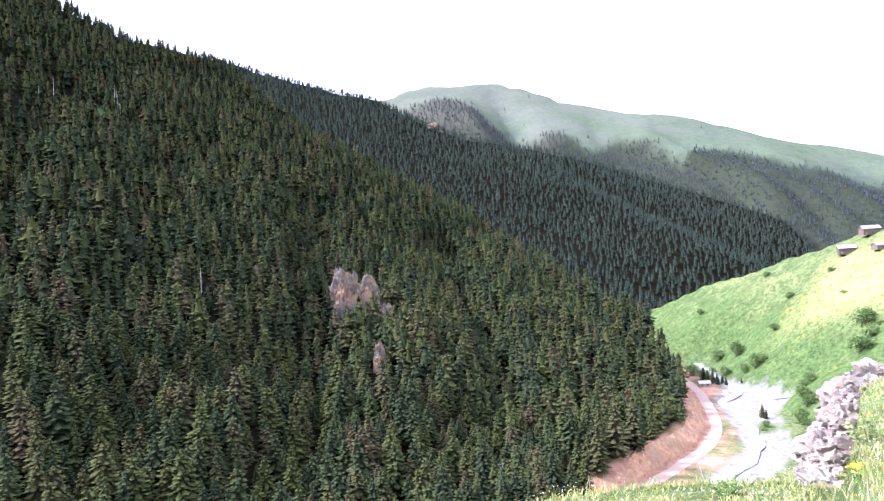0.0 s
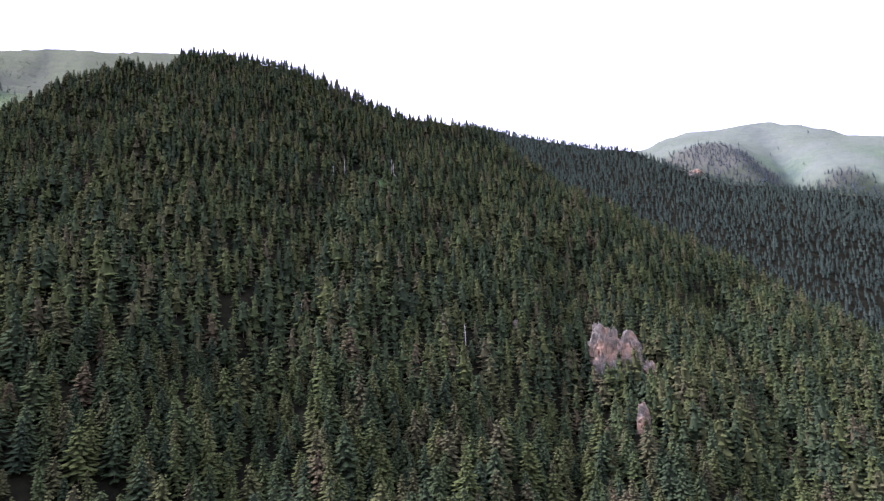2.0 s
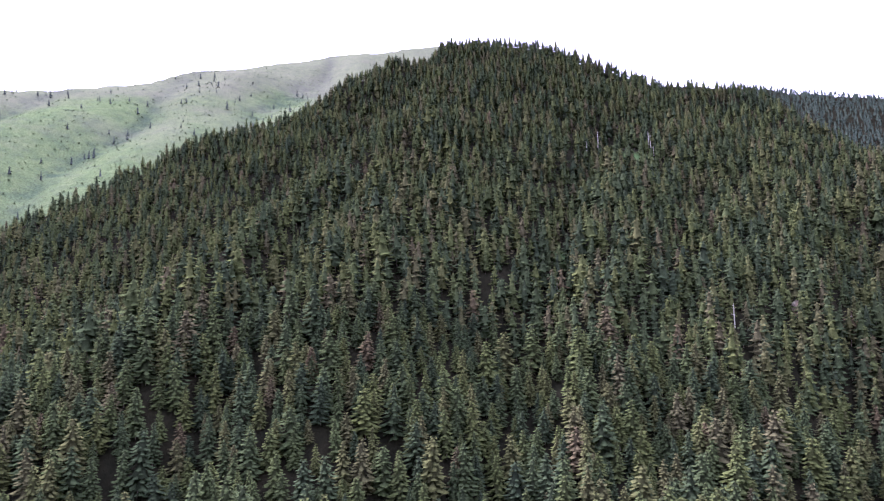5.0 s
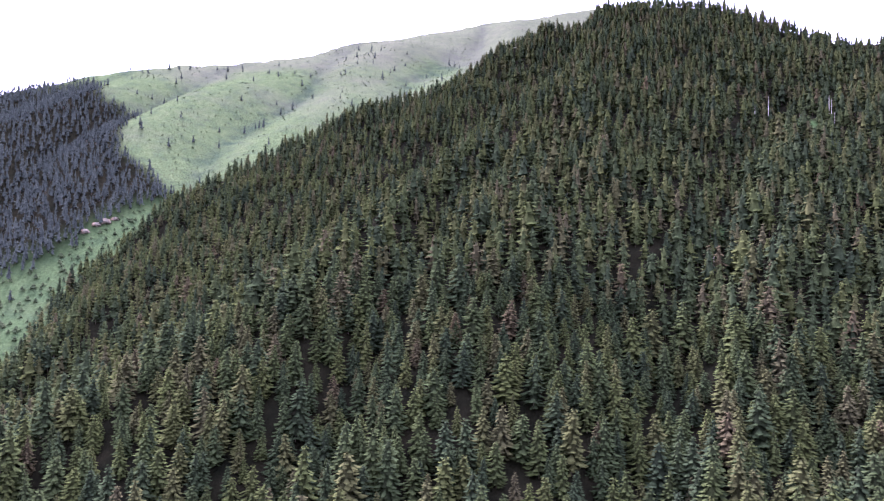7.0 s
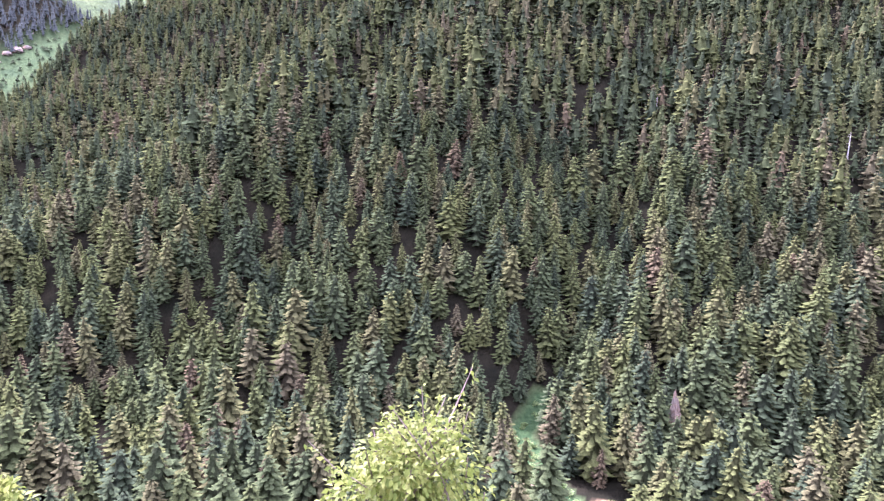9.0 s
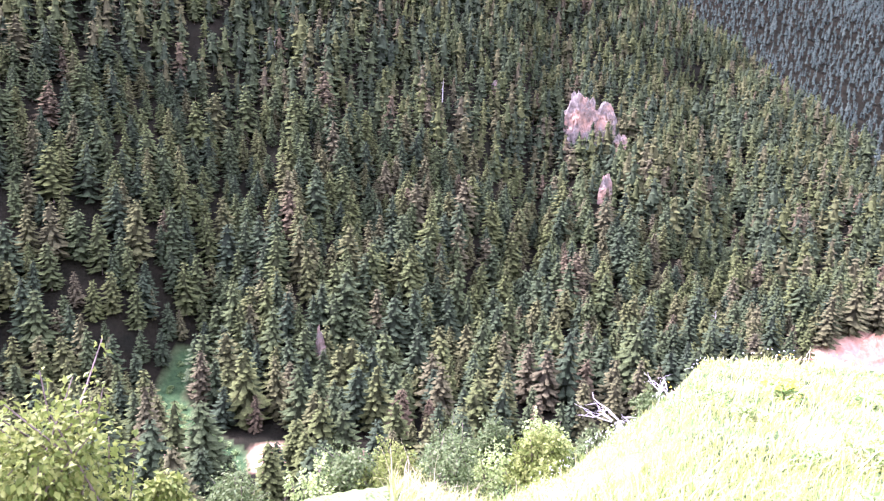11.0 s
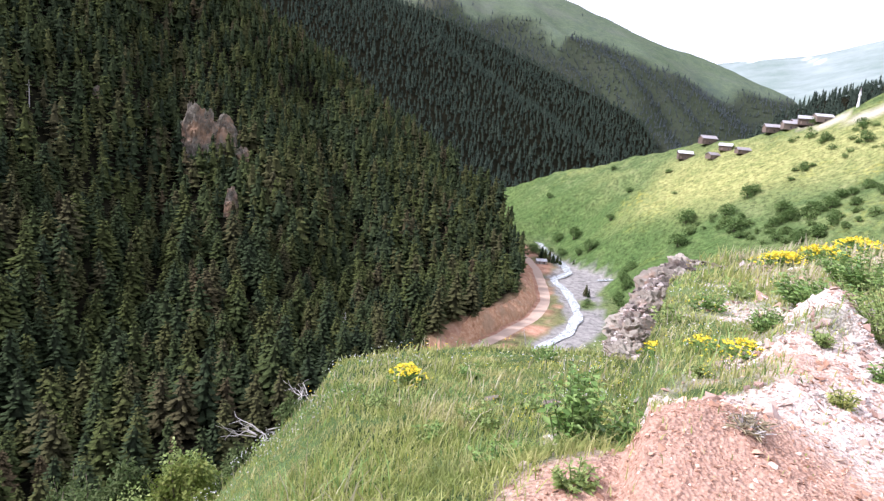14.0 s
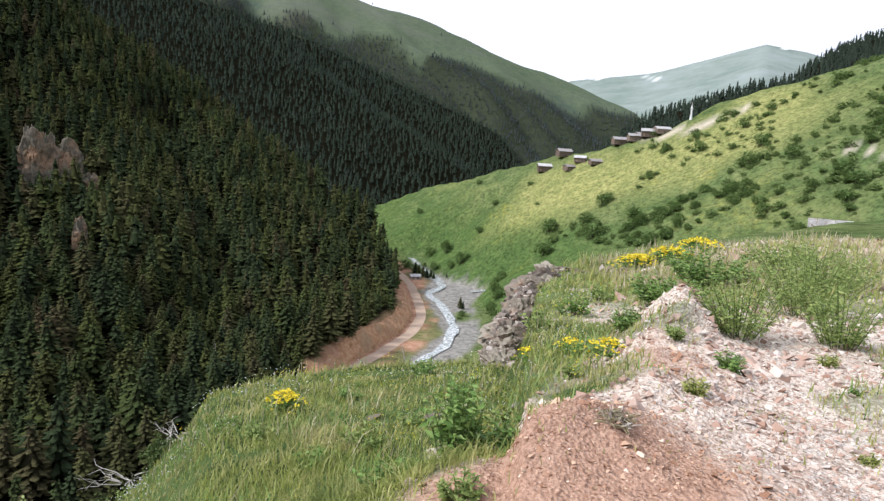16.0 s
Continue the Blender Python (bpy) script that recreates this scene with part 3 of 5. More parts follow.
def grove(name, spots, heights, shapes, rng, material, label, lean=0.03):
    """Many trees joined into one mesh: spots (n, 3), one shape and tone a tree."""
    pick = rng.integers(0, len(shapes), len(spots))
    V, T, TONE, TIP, TM, base = [], [], [], [], [], 0
    for s, (sv, st, stip) in enumerate(shapes):
        here = np.where(pick == s)[0]
        if not len(here):
            continue
        tv, tt = spike(3, 0.011, 0.85)
        sv2 = np.concatenate([sv, tv])
        st2 = np.concatenate([st, tt + len(sv)])
        a, h = rng.uniform(0, 6.283, len(here)), heights[here]
        w = h * rng.uniform(0.8, 1.2, len(here))
        c, d = np.cos(a)[:, None], np.sin(a)[:, None]
        x = (sv2[None, :, 0] * c - sv2[None, :, 1] * d) * w[:, None]
        y = (sv2[None, :, 0] * d + sv2[None, :, 1] * c) * w[:, None]
        z = sv2[None, :, 2] * h[:, None]
        x = x + z * rng.normal(0, lean, len(here))[:, None]
        y = y + z * rng.normal(0, lean, len(here))[:, None]
        V.append((np.stack([x, y, z], 2) + spots[here][:, None, :]).reshape(-1, 3))
        T.append((st2[None] + (base + np.arange(len(here)) * len(sv2))[:, None, None]).reshape(-1, 3))
        base += len(here) * len(sv2)
        TONE.append(np.repeat(rng.beta(1.3, 1.5, len(here)), len(sv2)))
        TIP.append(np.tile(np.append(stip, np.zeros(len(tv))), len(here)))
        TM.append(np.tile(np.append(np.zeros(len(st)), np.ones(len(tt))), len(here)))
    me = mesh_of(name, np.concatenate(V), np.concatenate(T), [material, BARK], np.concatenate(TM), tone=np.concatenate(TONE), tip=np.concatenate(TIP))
    return tagged(new(name, me), label, "trees", kind="stuff")


def scatter(rng, box, step):
    x0, x1, y0, y1 = box
    gx, gy = np.meshgrid(np.arange(x0, x1, step), np.arange(y0, y1, step))
    x = gx.ravel() + rng.uniform(-0.46, 0.46, gx.size) * step
    y = gy.ravel() + rng.uniform(-0.46, 0.46, gx.size) * step
    return x, y


rng = np.random.default_rng(5)
FINE = [spruce(rng, 9, 9, 240, rng.uniform(0.25, 0.32), span=0.85) for _ in range(6)]
NEARER = [spruce(rng, 5, 6, 98, rng.uniform(0.26, 0.34), span=0.95) for _ in range(10)]
# a higher dense weakens the shade painted on the crown's core
FARTHER = [spruce(rng, 3, 5, 32, rng.uniform(0.26, 0.34), span=1.4, dense=0.5) for _ in range(8)]
DISTANT = [spruce(rng, 2, 5, 9, rng.uniform(0.24, 0.3), span=2.4, dense=0.6) for _ in range(5)]
SCRUB = [spruce(rng, 2, 5, 5, rng.uniform(0.8, 1.3), span=2.2, dense=0.8) for _ in range(5)]


def hidden(x, y, z, h):
    """Whether a tree stands wholly behind nearer tree tops, as seen from the terrace."""
    r, b = np.hypot(x, y), np.degrees(np.arctan2(x, y))
    low, top = (z + 0.45 * h - 1.7) / r, (z + h - 1.7) / r
    out = np.zeros(len(x), bool)
    cell = np.floor(b / 0.5).astype(int)
    for c in np.unique(cell):
        i = np.where(cell == c)[0]
        i = i[np.argsort(r[i])]
        m = np.maximum.accumulate(low[i])
        out[i[1:]] = top[i[1:]] < m[:-1]
    return out


# the wooded hill across the gorge
x, y = scatter(rng, (-900, -20, -330, 720), 6.1)
r, b = bearing_range(x, y)
keep = (r < 900) & (b > -128) & (b < -3)
x, y, r, b = x[keep], y[keep], r[keep], b[keep]
z, kind = land(x, y)
road, _ = along(x, y, ROAD)
river, _ = along(x, y, RIVER)
gap = rugged(x, y, 26, 71, 3)
low = (kind == VALLEY) & ((y < 225) | (x < road_side(y) - 7))
keep = (np.isin(kind, (MAIN, LEFT)) | low) & (road > np.where(y > 235, 12.0, 2.5)) & (river > np.where(y > 215, 15, 2)) & (gap < 1.45) & (glade(x, y) < 0.5) & (along(x, y, [(-186, 75), (-178, 68), (-171, 62.5), (-160, 62), (-142, 60), (-120, 56)])[0] > 5.2)
for cx, cy, cz, sx, sy, sz in CLIFF_ROCKS:
    n = math.hypot(cx, cy)
    ahead = -((x - cx) * cx + (y - cy) * cy) / n
    aside = np.abs((x - cx) * cy - (y - cy) * cx) / n
    keep &= ~((aside < 1.05 * sx) & (ahead > -0.8 * sy) & (ahead < 9 + 0.35 * sz))
keep &= low | np.where(kind == MAIN, r < line(b, *CREST_MAIN) + 18, r < line(b, *CREST_LEFT) + 18)
keep &= ~((kind == MAIN) & (b < -68) & (r > line(b, *SPUR) + 15))
keep &= ~((y > 205) & (x > road_side(y) - 6))
for cx, cy, w in RED_BANKS:
    keep &= np.hypot(x - cx, y - cy) > 1.3 * w
x, y, z, r, b, keep0 = x[keep], y[keep], z[keep], r[keep], b[keep], keep
keep = rng.uniform(0, 1, len(x)) < 0.985 - 0.2 * smooth(0.5, 1.1, gap[keep0])
x, y, z, r = x[keep], y[keep], z[keep], r[keep]
high = rng.normal(14.8, 3.2, len(x)).clip(7, 23) * (1 + 0.15 * rugged(x, y, 40, 73, 2)) * (1 - 0.15 * smooth(450, 700, r))
seen = ~hidden(x, y, z, high) | (rng.uniform(0, 1, len(x)) < 0.15)
x, y, z, r, high = x[seen], y[seen], z[seen], r[seen], high[seen]
order = np.argsort(r)
single, mid, rest = order[:300], order[300:][r[order[300:]] < 300], order[300:][r[order[300:]] >= 300]
spots = np.stack([x, y, z], 1)
grove("spruce_wood", spots[mid], high[mid], NEARER, rng, NEEDLE, "dense dark green spruce wood on the steep hillside")
grove("spruce_wood", spots[rest], high[rest], FARTHER, rng, NEEDLE, "dense dark green spruce wood up to the hill crest")


def part(name, me, parent, label=""):
    ob = new(name, me)
    ob.parent = parent
    return tagged(ob, label)


def spruce_things(places, tones=(0.05, 0.2, 0.35, 0.48, 0.6, 0.85), label="dark green spruce with drooping tiers of branches"):
    kinds = []
    tv, tt = spike(7, 0.013, 0.9)
    for k, (sv, st, stip) in enumerate(FINE):
        for tone in tones:
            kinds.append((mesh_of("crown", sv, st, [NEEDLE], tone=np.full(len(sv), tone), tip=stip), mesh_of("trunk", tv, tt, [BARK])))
    first = {}
    for (px, py, pz), h in places:
        k = int(rng.integers(len(kinds)))
        m = pose(px, py, pz, *rng.normal(0, 1.5, 2), rng.uniform(0, 360))
        if k not in first:
            ob = new("spruce_tree")
            part("crown", kinds[k][0], ob)
            part("trunk", kinds[k][1], ob)
            tagged(ob, label, "tree", "spruces above the gorge")
            ob.matrix_world = m
            first[k] = ob
        else:
            ob = copy_thing(first[k], m)
        w = h * rng.uniform(0.9, 1.15)
        ob.scale = (w, w, h)


spruce_things([(spots[i], high[i]) for i in single[:290]] + [((px, py, float(land(np.array([px]), np.array([py]))[0][0])), h) for px, py, h in ((-41.0, 458.0, 7.0), (-44.0, 461.0, 8.0), (-38.5, 461.0, 6.0), (-47.0, 464.0, 8.0), (-35.5, 455.0, 5.5), (-50.0, 468.0, 9.0), (-13.0, 372.0, 7.0), (-11.5, 370.0, 5.0), (-27.0, 462.0, 4.0))])

BROWN = ((-142.0, -7.0, 13.0), (-145.0, -20.0, 12.0), (-114.0, 98.0, 13.5), (-112.3, 106.0, 9.0), (-150.0, 40.0, 11.0), (-262.0, 40.0, 13.0), (-196.0, 168.0, 14.0))
spruce_things([((px, py, float(land(np.array([px]), np.array([py]))[0][0])), h) for px, py, h in BROWN], (1.0,), "rusty brown dying spruce above the gorge")

# the woods beyond, with distance haze painted into their needle colours
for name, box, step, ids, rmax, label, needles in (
        ("second_wood", (-1500, 160, 500, 1800), 10.2, (SECOND,), CREST_SECOND, "dark spruce wood on the second ridge", NEEDLE_MID_HAZE),
        ("upper_wood", (-1500, 1100, 1300, 2900), 15.5, (GREEN,), CREST_GREEN, "patches of dark wood below the green mountain", NEEDLE_HAZE_BLUE),
        ("far_wood", (-1750, -450, -900, 420), 9.0, (FAR,), CREST_FAR, "dark spruce wood on the far slope of the side valley", NEEDLE_HAZE),
        ("side_wood", (20, 900, 480, 1550), 9.5, (WOOD,), CREST_WOOD, "spruce wood above the village meadow", NEEDLE_MID_HAZE)):
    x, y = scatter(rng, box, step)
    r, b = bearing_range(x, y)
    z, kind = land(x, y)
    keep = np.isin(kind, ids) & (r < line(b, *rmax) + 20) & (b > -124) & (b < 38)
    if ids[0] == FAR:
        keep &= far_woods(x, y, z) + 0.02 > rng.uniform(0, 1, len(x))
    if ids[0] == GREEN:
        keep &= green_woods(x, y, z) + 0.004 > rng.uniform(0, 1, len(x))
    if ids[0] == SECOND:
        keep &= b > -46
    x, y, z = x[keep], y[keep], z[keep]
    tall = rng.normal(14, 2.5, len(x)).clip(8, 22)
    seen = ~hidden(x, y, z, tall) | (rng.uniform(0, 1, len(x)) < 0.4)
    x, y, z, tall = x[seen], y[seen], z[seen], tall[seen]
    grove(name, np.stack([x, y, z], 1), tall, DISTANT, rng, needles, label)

# low scrub over the far meadow slope, thicker along the gully at its foot
SCRUB_LEAF = needle_material("scrub_needles", ((0.0, (0.040, 0.060, 0.030)), (0.5, (0.056, 0.082, 0.038)), (1.0, (0.080, 0.105, 0.052))))
x, y = scatter(rng, (-2000, -350, -1000, 700), 9.0)
r, b = bearing_range(x, y)
z, kind = land(x, y)
foot = smooth(30, -10, z - line(b, *FAR_FOOT))
keep = (kind == FAR) & (b > -124) & (b < -66) & (far_woods(x, y, z) < 0.5) & (r < line(b, *CREST_FAR)) & (np.maximum(rugged(x, y, 70, 53, 4) - 0.12, foot * 1.0) > rng.uniform(-0.3, 1.1, len(x)))
x, y, z = x[keep], y[keep], z[keep]
tagged(grove("scrub", np.stack([x, y, z], 1), 1.0 + 2.0 * rng.uniform(0, 1, len(x)) ** 2 + 2.5 * foot[keep] * rng.uniform(0.3, 1, len(x)), SCRUB, rng, SCRUB_LEAF, "dark low scrub dotted over the far meadow slope"), category="scrub", kind="stuff")


# ---- materials of the near things and of the valley
STONE = Nodes("stone", 0.9, 0.2)
STONE = STONE.bump(STONE.noise(14, 6, 0.7), 0.5, 0.02).done(STONE.mix(STONE.ramp(STONE.noise(5, 5), (0.4, 0.0), (0.7, 0.5)), STONE.ramp(STONE.island(), (0.0, (0.30, 0.19, 0.14)), (0.35, (0.42, 0.30, 0.24)), (0.6, (0.50, 0.43, 0.38)), (1.0, (0.66, 0.60, 0.55))), (0.36, 0.22, 0.16)))
STONE_ONE = Nodes("loose_stone", 0.9, 0.2)
STONE_ONE = STONE_ONE.bump(STONE_ONE.noise(14, 6, 0.7), 0.5, 0.02).done(STONE_ONE.mix(STONE_ONE.ramp(STONE_ONE.noise(6, 5), (0.4, 0.0), (0.7, 0.5)), STONE_ONE.ramp(STONE_ONE.random(), (0.0, (0.32, 0.20, 0.15)), (0.4, (0.45, 0.33, 0.27)), (0.7, (0.54, 0.48, 0.43)), (1.0, (0.68, 0.63, 0.58))), (0.36, 0.24, 0.18)))
SOIL_CHIP = Nodes("soil_chip", 0.95, 0.05)
SOIL_CHIP = SOIL_CHIP.done(SOIL_CHIP.ramp(SOIL_CHIP.island(), (0.0, (0.23, 0.125, 0.08)), (0.5, (0.40, 0.245, 0.165)), (0.85, (0.52, 0.36, 0.26)), (1.0, (0.68, 0.58, 0.48))))
STONE_PALE = Nodes("broken_rock", 0.9, 0.1)
STONE_PALE = STONE_PALE.bump(STONE_PALE.noise(9, 6, 0.7), 0.6, 0.03).done(STONE_PALE.mix(STONE_PALE.ramp(STONE_PALE.noise(3, 5), (0.45, 0.0), (0.65, 0.6)), STONE_PALE.ramp(STONE_PALE.island(), (0.0, (0.10, 0.085, 0.075)), (0.5, (0.28, 0.24, 0.21)), (1.0, (0.52, 0.48, 0.44))), (0.29, 0.19, 0.15)))
CRAG = Nodes("crag", 0.9, 0.2)
CRAG = CRAG.bump(CRAG.noise(7, 8, 0.7), 0.8, 0.06).done(CRAG.mix(CRAG.ramp(CRAG.noise(1.4, 6, 0.7), (0.42, 0.0), (0.62, 0.8)), CRAG.ramp(CRAG.random(), (0.0, (0.075, 0.062, 0.055)), (0.5, (0.19, 0.165, 0.13)), (1.0, (0.36, 0.33, 0.27))), CRAG.ramp(CRAG.noise(4, 5), (0.4, (0.26, 0.235, 0.195)), (0.65, (0.27, 0.17, 0.115)))))
CLIFF = Nodes("cliff_rock", 0.95, 0.15)
CLIFF = CLIFF.bump(CLIFF.noise(0.5, 8, 0.7), 0.9, 0.8).done(CLIFF.mix(CLIFF.ramp(CLIFF.noise(0.10, 6, 0.7), (0.45, 0.0), (0.6, 0.75)), CLIFF.ramp(CLIFF.noise(0.35, 8, 0.75), (0.3, (0.045, 0.040, 0.030)), (0.5, (0.135, 0.120, 0.092)), (0.7, (0.25, 0.225, 0.175))), (0.28, 0.17, 0.10)))
GRASS = leaf_material("grass", (0.22, 0.265, 0.06), (0.34, 0.37, 0.105), (0.47, 0.455, 0.20), 0.1, 0.35, ((0.45, 0.40, 0.19), (0.15, 0.215, 0.05)))
DRY = leaf_material("dry_grass", (0.32, 0.28, 0.17), (0.42, 0.37, 0.24), (0.50, 0.46, 0.33), 0.1, 0.2)
WEED = leaf_material("weed_leaf", (0.10, 0.19, 0.045), (0.17, 0.28, 0.065), (0.26, 0.36, 0.11), 0.3, 0.25)
SAGE = leaf_material("sage_leaf", (0.19, 0.27, 0.08), (0.28, 0.36, 0.115), (0.38, 0.44, 0.17), 0.08, 0.4)
BUSH = leaf_material("bush_leaf", (0.052, 0.082, 0.024), (0.080, 0.114, 0.035), (0.12, 0.15, 0.058), 0.08, 0.25)
BRIGHT = leaf_material("young_leaf", (0.085, 0.12, 0.022), (0.14, 0.175, 0.034), (0.21, 0.235, 0.062), 0.08, 0.35)
DARKLEAF = leaf_material("meadow_bush_leaf", (0.075, 0.13, 0.040), (0.115, 0.18, 0.056), (0.165, 0.23, 0.075), 0.05, 0.3)
MEADOWLEAF = leaf_material("scrub_leaf", (0.10, 0.16, 0.050), (0.15, 0.22, 0.07), (0.21, 0.27, 0.10), 0.05, 0.35)
YELLOW = leaf_material("yellow_petal", (0.66, 0.52, 0.02), (0.76, 0.62, 0.03), (0.80, 0.70, 0.08), 0.2, 0.2)
WHITE = leaf_material("white_petal", (0.62, 0.60, 0.66), (0.74, 0.73, 0.76), (0.8, 0.8, 0.8), 0.2, 0.2)
STEM = Nodes("stem", 0.8).done((0.10, 0.14, 0.045))
DEADWOOD = Nodes("dead_wood", 0.9)
DEADWOOD = DEADWOOD.done(DEADWOOD.ramp(DEADWOOD.noise(4.0), (0.3, (0.26, 0.23, 0.21)), (0.7, (0.50, 0.47, 0.44))))
ROAD_MAT = Nodes("road_dust", 0.95, 0.1)
ROAD_MAT = ROAD_MAT.bump(ROAD_MAT.noise(1.5, 6), 0.4, 0.1).done(ROAD_MAT.mix(ROAD_MAT.ramp(ROAD_MAT.noise(0.3, 6, 0.7), (0.4, 0.0), (0.7, 0.7)), (0.42, 0.32, 0.245), (0.36, 0.26, 0.19)))
RED_EARTH = Nodes("red_earth", 0.95, 0.1)
RED_EARTH = RED_EARTH.bump(RED_EARTH.noise(0.9, 7, 0.7), 0.7, 0.4).done(RED_EARTH.mix(RED_EARTH.ramp(RED_EARTH.noise(0.12, 5, 0.7), (0.45, 0.0), (0.62, 0.7)), RED_EARTH.ramp(RED_EARTH.noise(0.5, 7, 0.75), (0.3, (0.26, 0.135, 0.075)), (0.5, (0.42, 0.24, 0.14)), (0.7, (0.54, 0.37, 0.25))), (0.30, 0.21, 0.135)))
WATER = Nodes("white_water", 0.15, 0.5)
WATER = WATER.bump(WATER.noise(1.2, 6, 0.7), 0.8, 0.3).done(WATER.ramp(WATER.noise(0.8, 8, 0.8), (0.40, (0.15, 0.17, 0.17)), (0.51, (0.40, 0.42, 0.43)), (0.60, (0.80, 0.82, 0.83))))
PLASTER = Nodes("house_wall", 0.9)
PLASTER = PLASTER.done(PLASTER.mix(PLASTER.ramp(PLASTER.noise(0.8, 5), (0.4, 0.0), (0.7, 0.6)), PLASTER.ramp(PLASTER.random(), (0.0, (0.085, 0.062, 0.048)), (0.55, (0.17, 0.13, 0.10)), (0.9, (0.26, 0.22, 0.18)), (1.0, (0.55, 0.53, 0.50))), (0.12, 0.09, 0.075)))
TIN = Nodes("tin_roof", 0.45, 0.5)
TIN.bsdf.inputs["Metallic"].default_value = 0.1
TIN = TIN.done(TIN.mix(TIN.ramp(TIN.noise(0.9, 6), (0.45, 0.0), (0.65, 0.5)), TIN.ramp(TIN.random(), (0.0, (0.17, 0.15, 0.14)), (0.6, (0.32, 0.31, 0.31)), (1.0, (0.52, 0.52, 0.52))), (0.24, 0.16, 0.12)))
TIN_PALE = Nodes("pale_tin", 0.5, 0.4)
TIN_PALE = TIN_PALE.done(TIN_PALE.mix(TIN_PALE.ramp(TIN_PALE.noise(1.3, 6), (0.45, 0.0), (0.6, 0.6)), TIN_PALE.ramp(TIN_PALE.random(), (0.0, (0.45, 0.44, 0.43)), (1.0, (0.70, 0.69, 0.68))), (0.33, 0.24, 0.19)))
DARKGLASS = Nodes("window_glass", 0.12, 0.5).done((0.03, 0.035, 0.04))
WOOD_MAT = Nodes("weathered_wood", 0.9)
WOOD_MAT = WOOD_MAT.done(WOOD_MAT.ramp(WOOD_MAT.noise(2.5, 6), (0.3, (0.14, 0.10, 0.075)), (0.7, (0.28, 0.22, 0.17))))
LIME = Nodes("limewash", 0.8)
LIME = LIME.done(LIME.ramp(LIME.noise(0.6, 5), (0.3, (0.66, 0.67, 0.68)), (0.7, (0.8, 0.8, 0.8))))


# ---- helpers for things
def height(x, y):
    return float(land(np.array([float(x)]), np.array([float(y)]))[0][0])


def empty(name, m, label, category, group=""):
    ob = new(name)
    ob.matrix_world = m
    return tagged(ob, label, category, group)


def bm_mesh(bm, name, mat, smooth_faces=False):
    me = bpy.data.meshes.new(name)
    bm.normal_update()
    bm.to_mesh(me)
    bm.free()
    me.materials.append(mat)
    if smooth_faces:
        me.polygons.foreach_set("use_smooth", np.ones(len(me.polygons), bool))
    return me


def tube(bm, points, radii, sides=5):
    """A tapering round stick through the points."""
    rings = []
    for k, p in enumerate(points):
        p = Vector(p)
        way = Vector(points[min(k + 1, len(points) - 1)]) - Vector(points[max(k - 1, 0)])
        q = way.to_track_quat("Z", "Y")
        rings.append([bm.verts.new(p + q @ Vector((radii[k] * math.cos(6.2832 * s / sides), radii[k] * math.sin(6.2832 * s / sides), 0))) for s in range(sides)])
    for a, b in zip(rings, rings[1:]):
        for s in range(sides):
            bm.faces.new((a[s], a[(s + 1) % sides], b[(s + 1) % sides], b[s]))
    bm.faces.new(rings[0][::-1])
    bm.faces.new(rings[-1])


def box(bm, cx, cy, cz, sx, sy, sz, bevel=0.0):
    made = bmesh.ops.create_cube(bm, size=1.0, matrix=Matrix.Translation((cx, cy, cz)) @ Matrix.Diagonal((sx, sy, sz, 1)))
    if bevel:
        edges = {e for v in made["verts"] for e in v.link_edges}
        bmesh.ops.bevel(bm, geom=list(edges), offset=bevel, segments=1, affect="EDGES")


def leaves(spots, ways, sizes, rng, ratio=0.5, fold=0.25):
    """Folded leaves: base points, directions and lengths. Returns corners and triangles."""
    n = len(spots)
    ways = ways / np.linalg.norm(ways, axis=1)[:, None]
    side = np.cross(ways, rng.normal(0, 0.5, (n, 3)) + (0, 0, 1))
    side = side / (np.linalg.norm(side, axis=1)[:, None] + 1e-9)
    up = np.cross(side, ways)
    s = sizes[:, None]
    v = np.stack([spots, spots + ways * s * 0.45 + side * s * ratio * 0.5 + up * s * fold * 0.4, spots + ways * s - up * s * fold * 0.5, spots + ways * s * 0.45 - side * s * ratio * 0.5 + up * s * fold * 0.4], 1)
    k = (np.arange(n) * 4)[:, None]
    t = np.concatenate([k + (0, 1, 2), k + (0, 2, 3)], 1)
    return v.reshape(-1, 3), t.reshape(-1, 3)


def stone_shape(rng, corners=9):
    """A sharp-edged shard: the hull of a few points."""
    bm = bmesh.new()
    p = rng.normal(0, 1, (corners, 3))
    p = p / np.linalg.norm(p, axis=1)[:, None] * rng.uniform(0.75, 1.05, (corners, 1)) * rng.uniform(0.55, 1.2, (1, 3))
    for q in p:
        bm.verts.new(q)
    made = bmesh.ops.convex_hull(bm, input=bm.verts[:])
    bmesh.ops.delete(bm, geom=[v for v in bm.verts if not v.link_faces], context="VERTS")
    bm.verts.index_update()
    v = np.array([x.co for x in bm.verts])
    t = np.array([[x.index for x in f.verts] for f in bm.faces])
    bm.free()
    return v, t


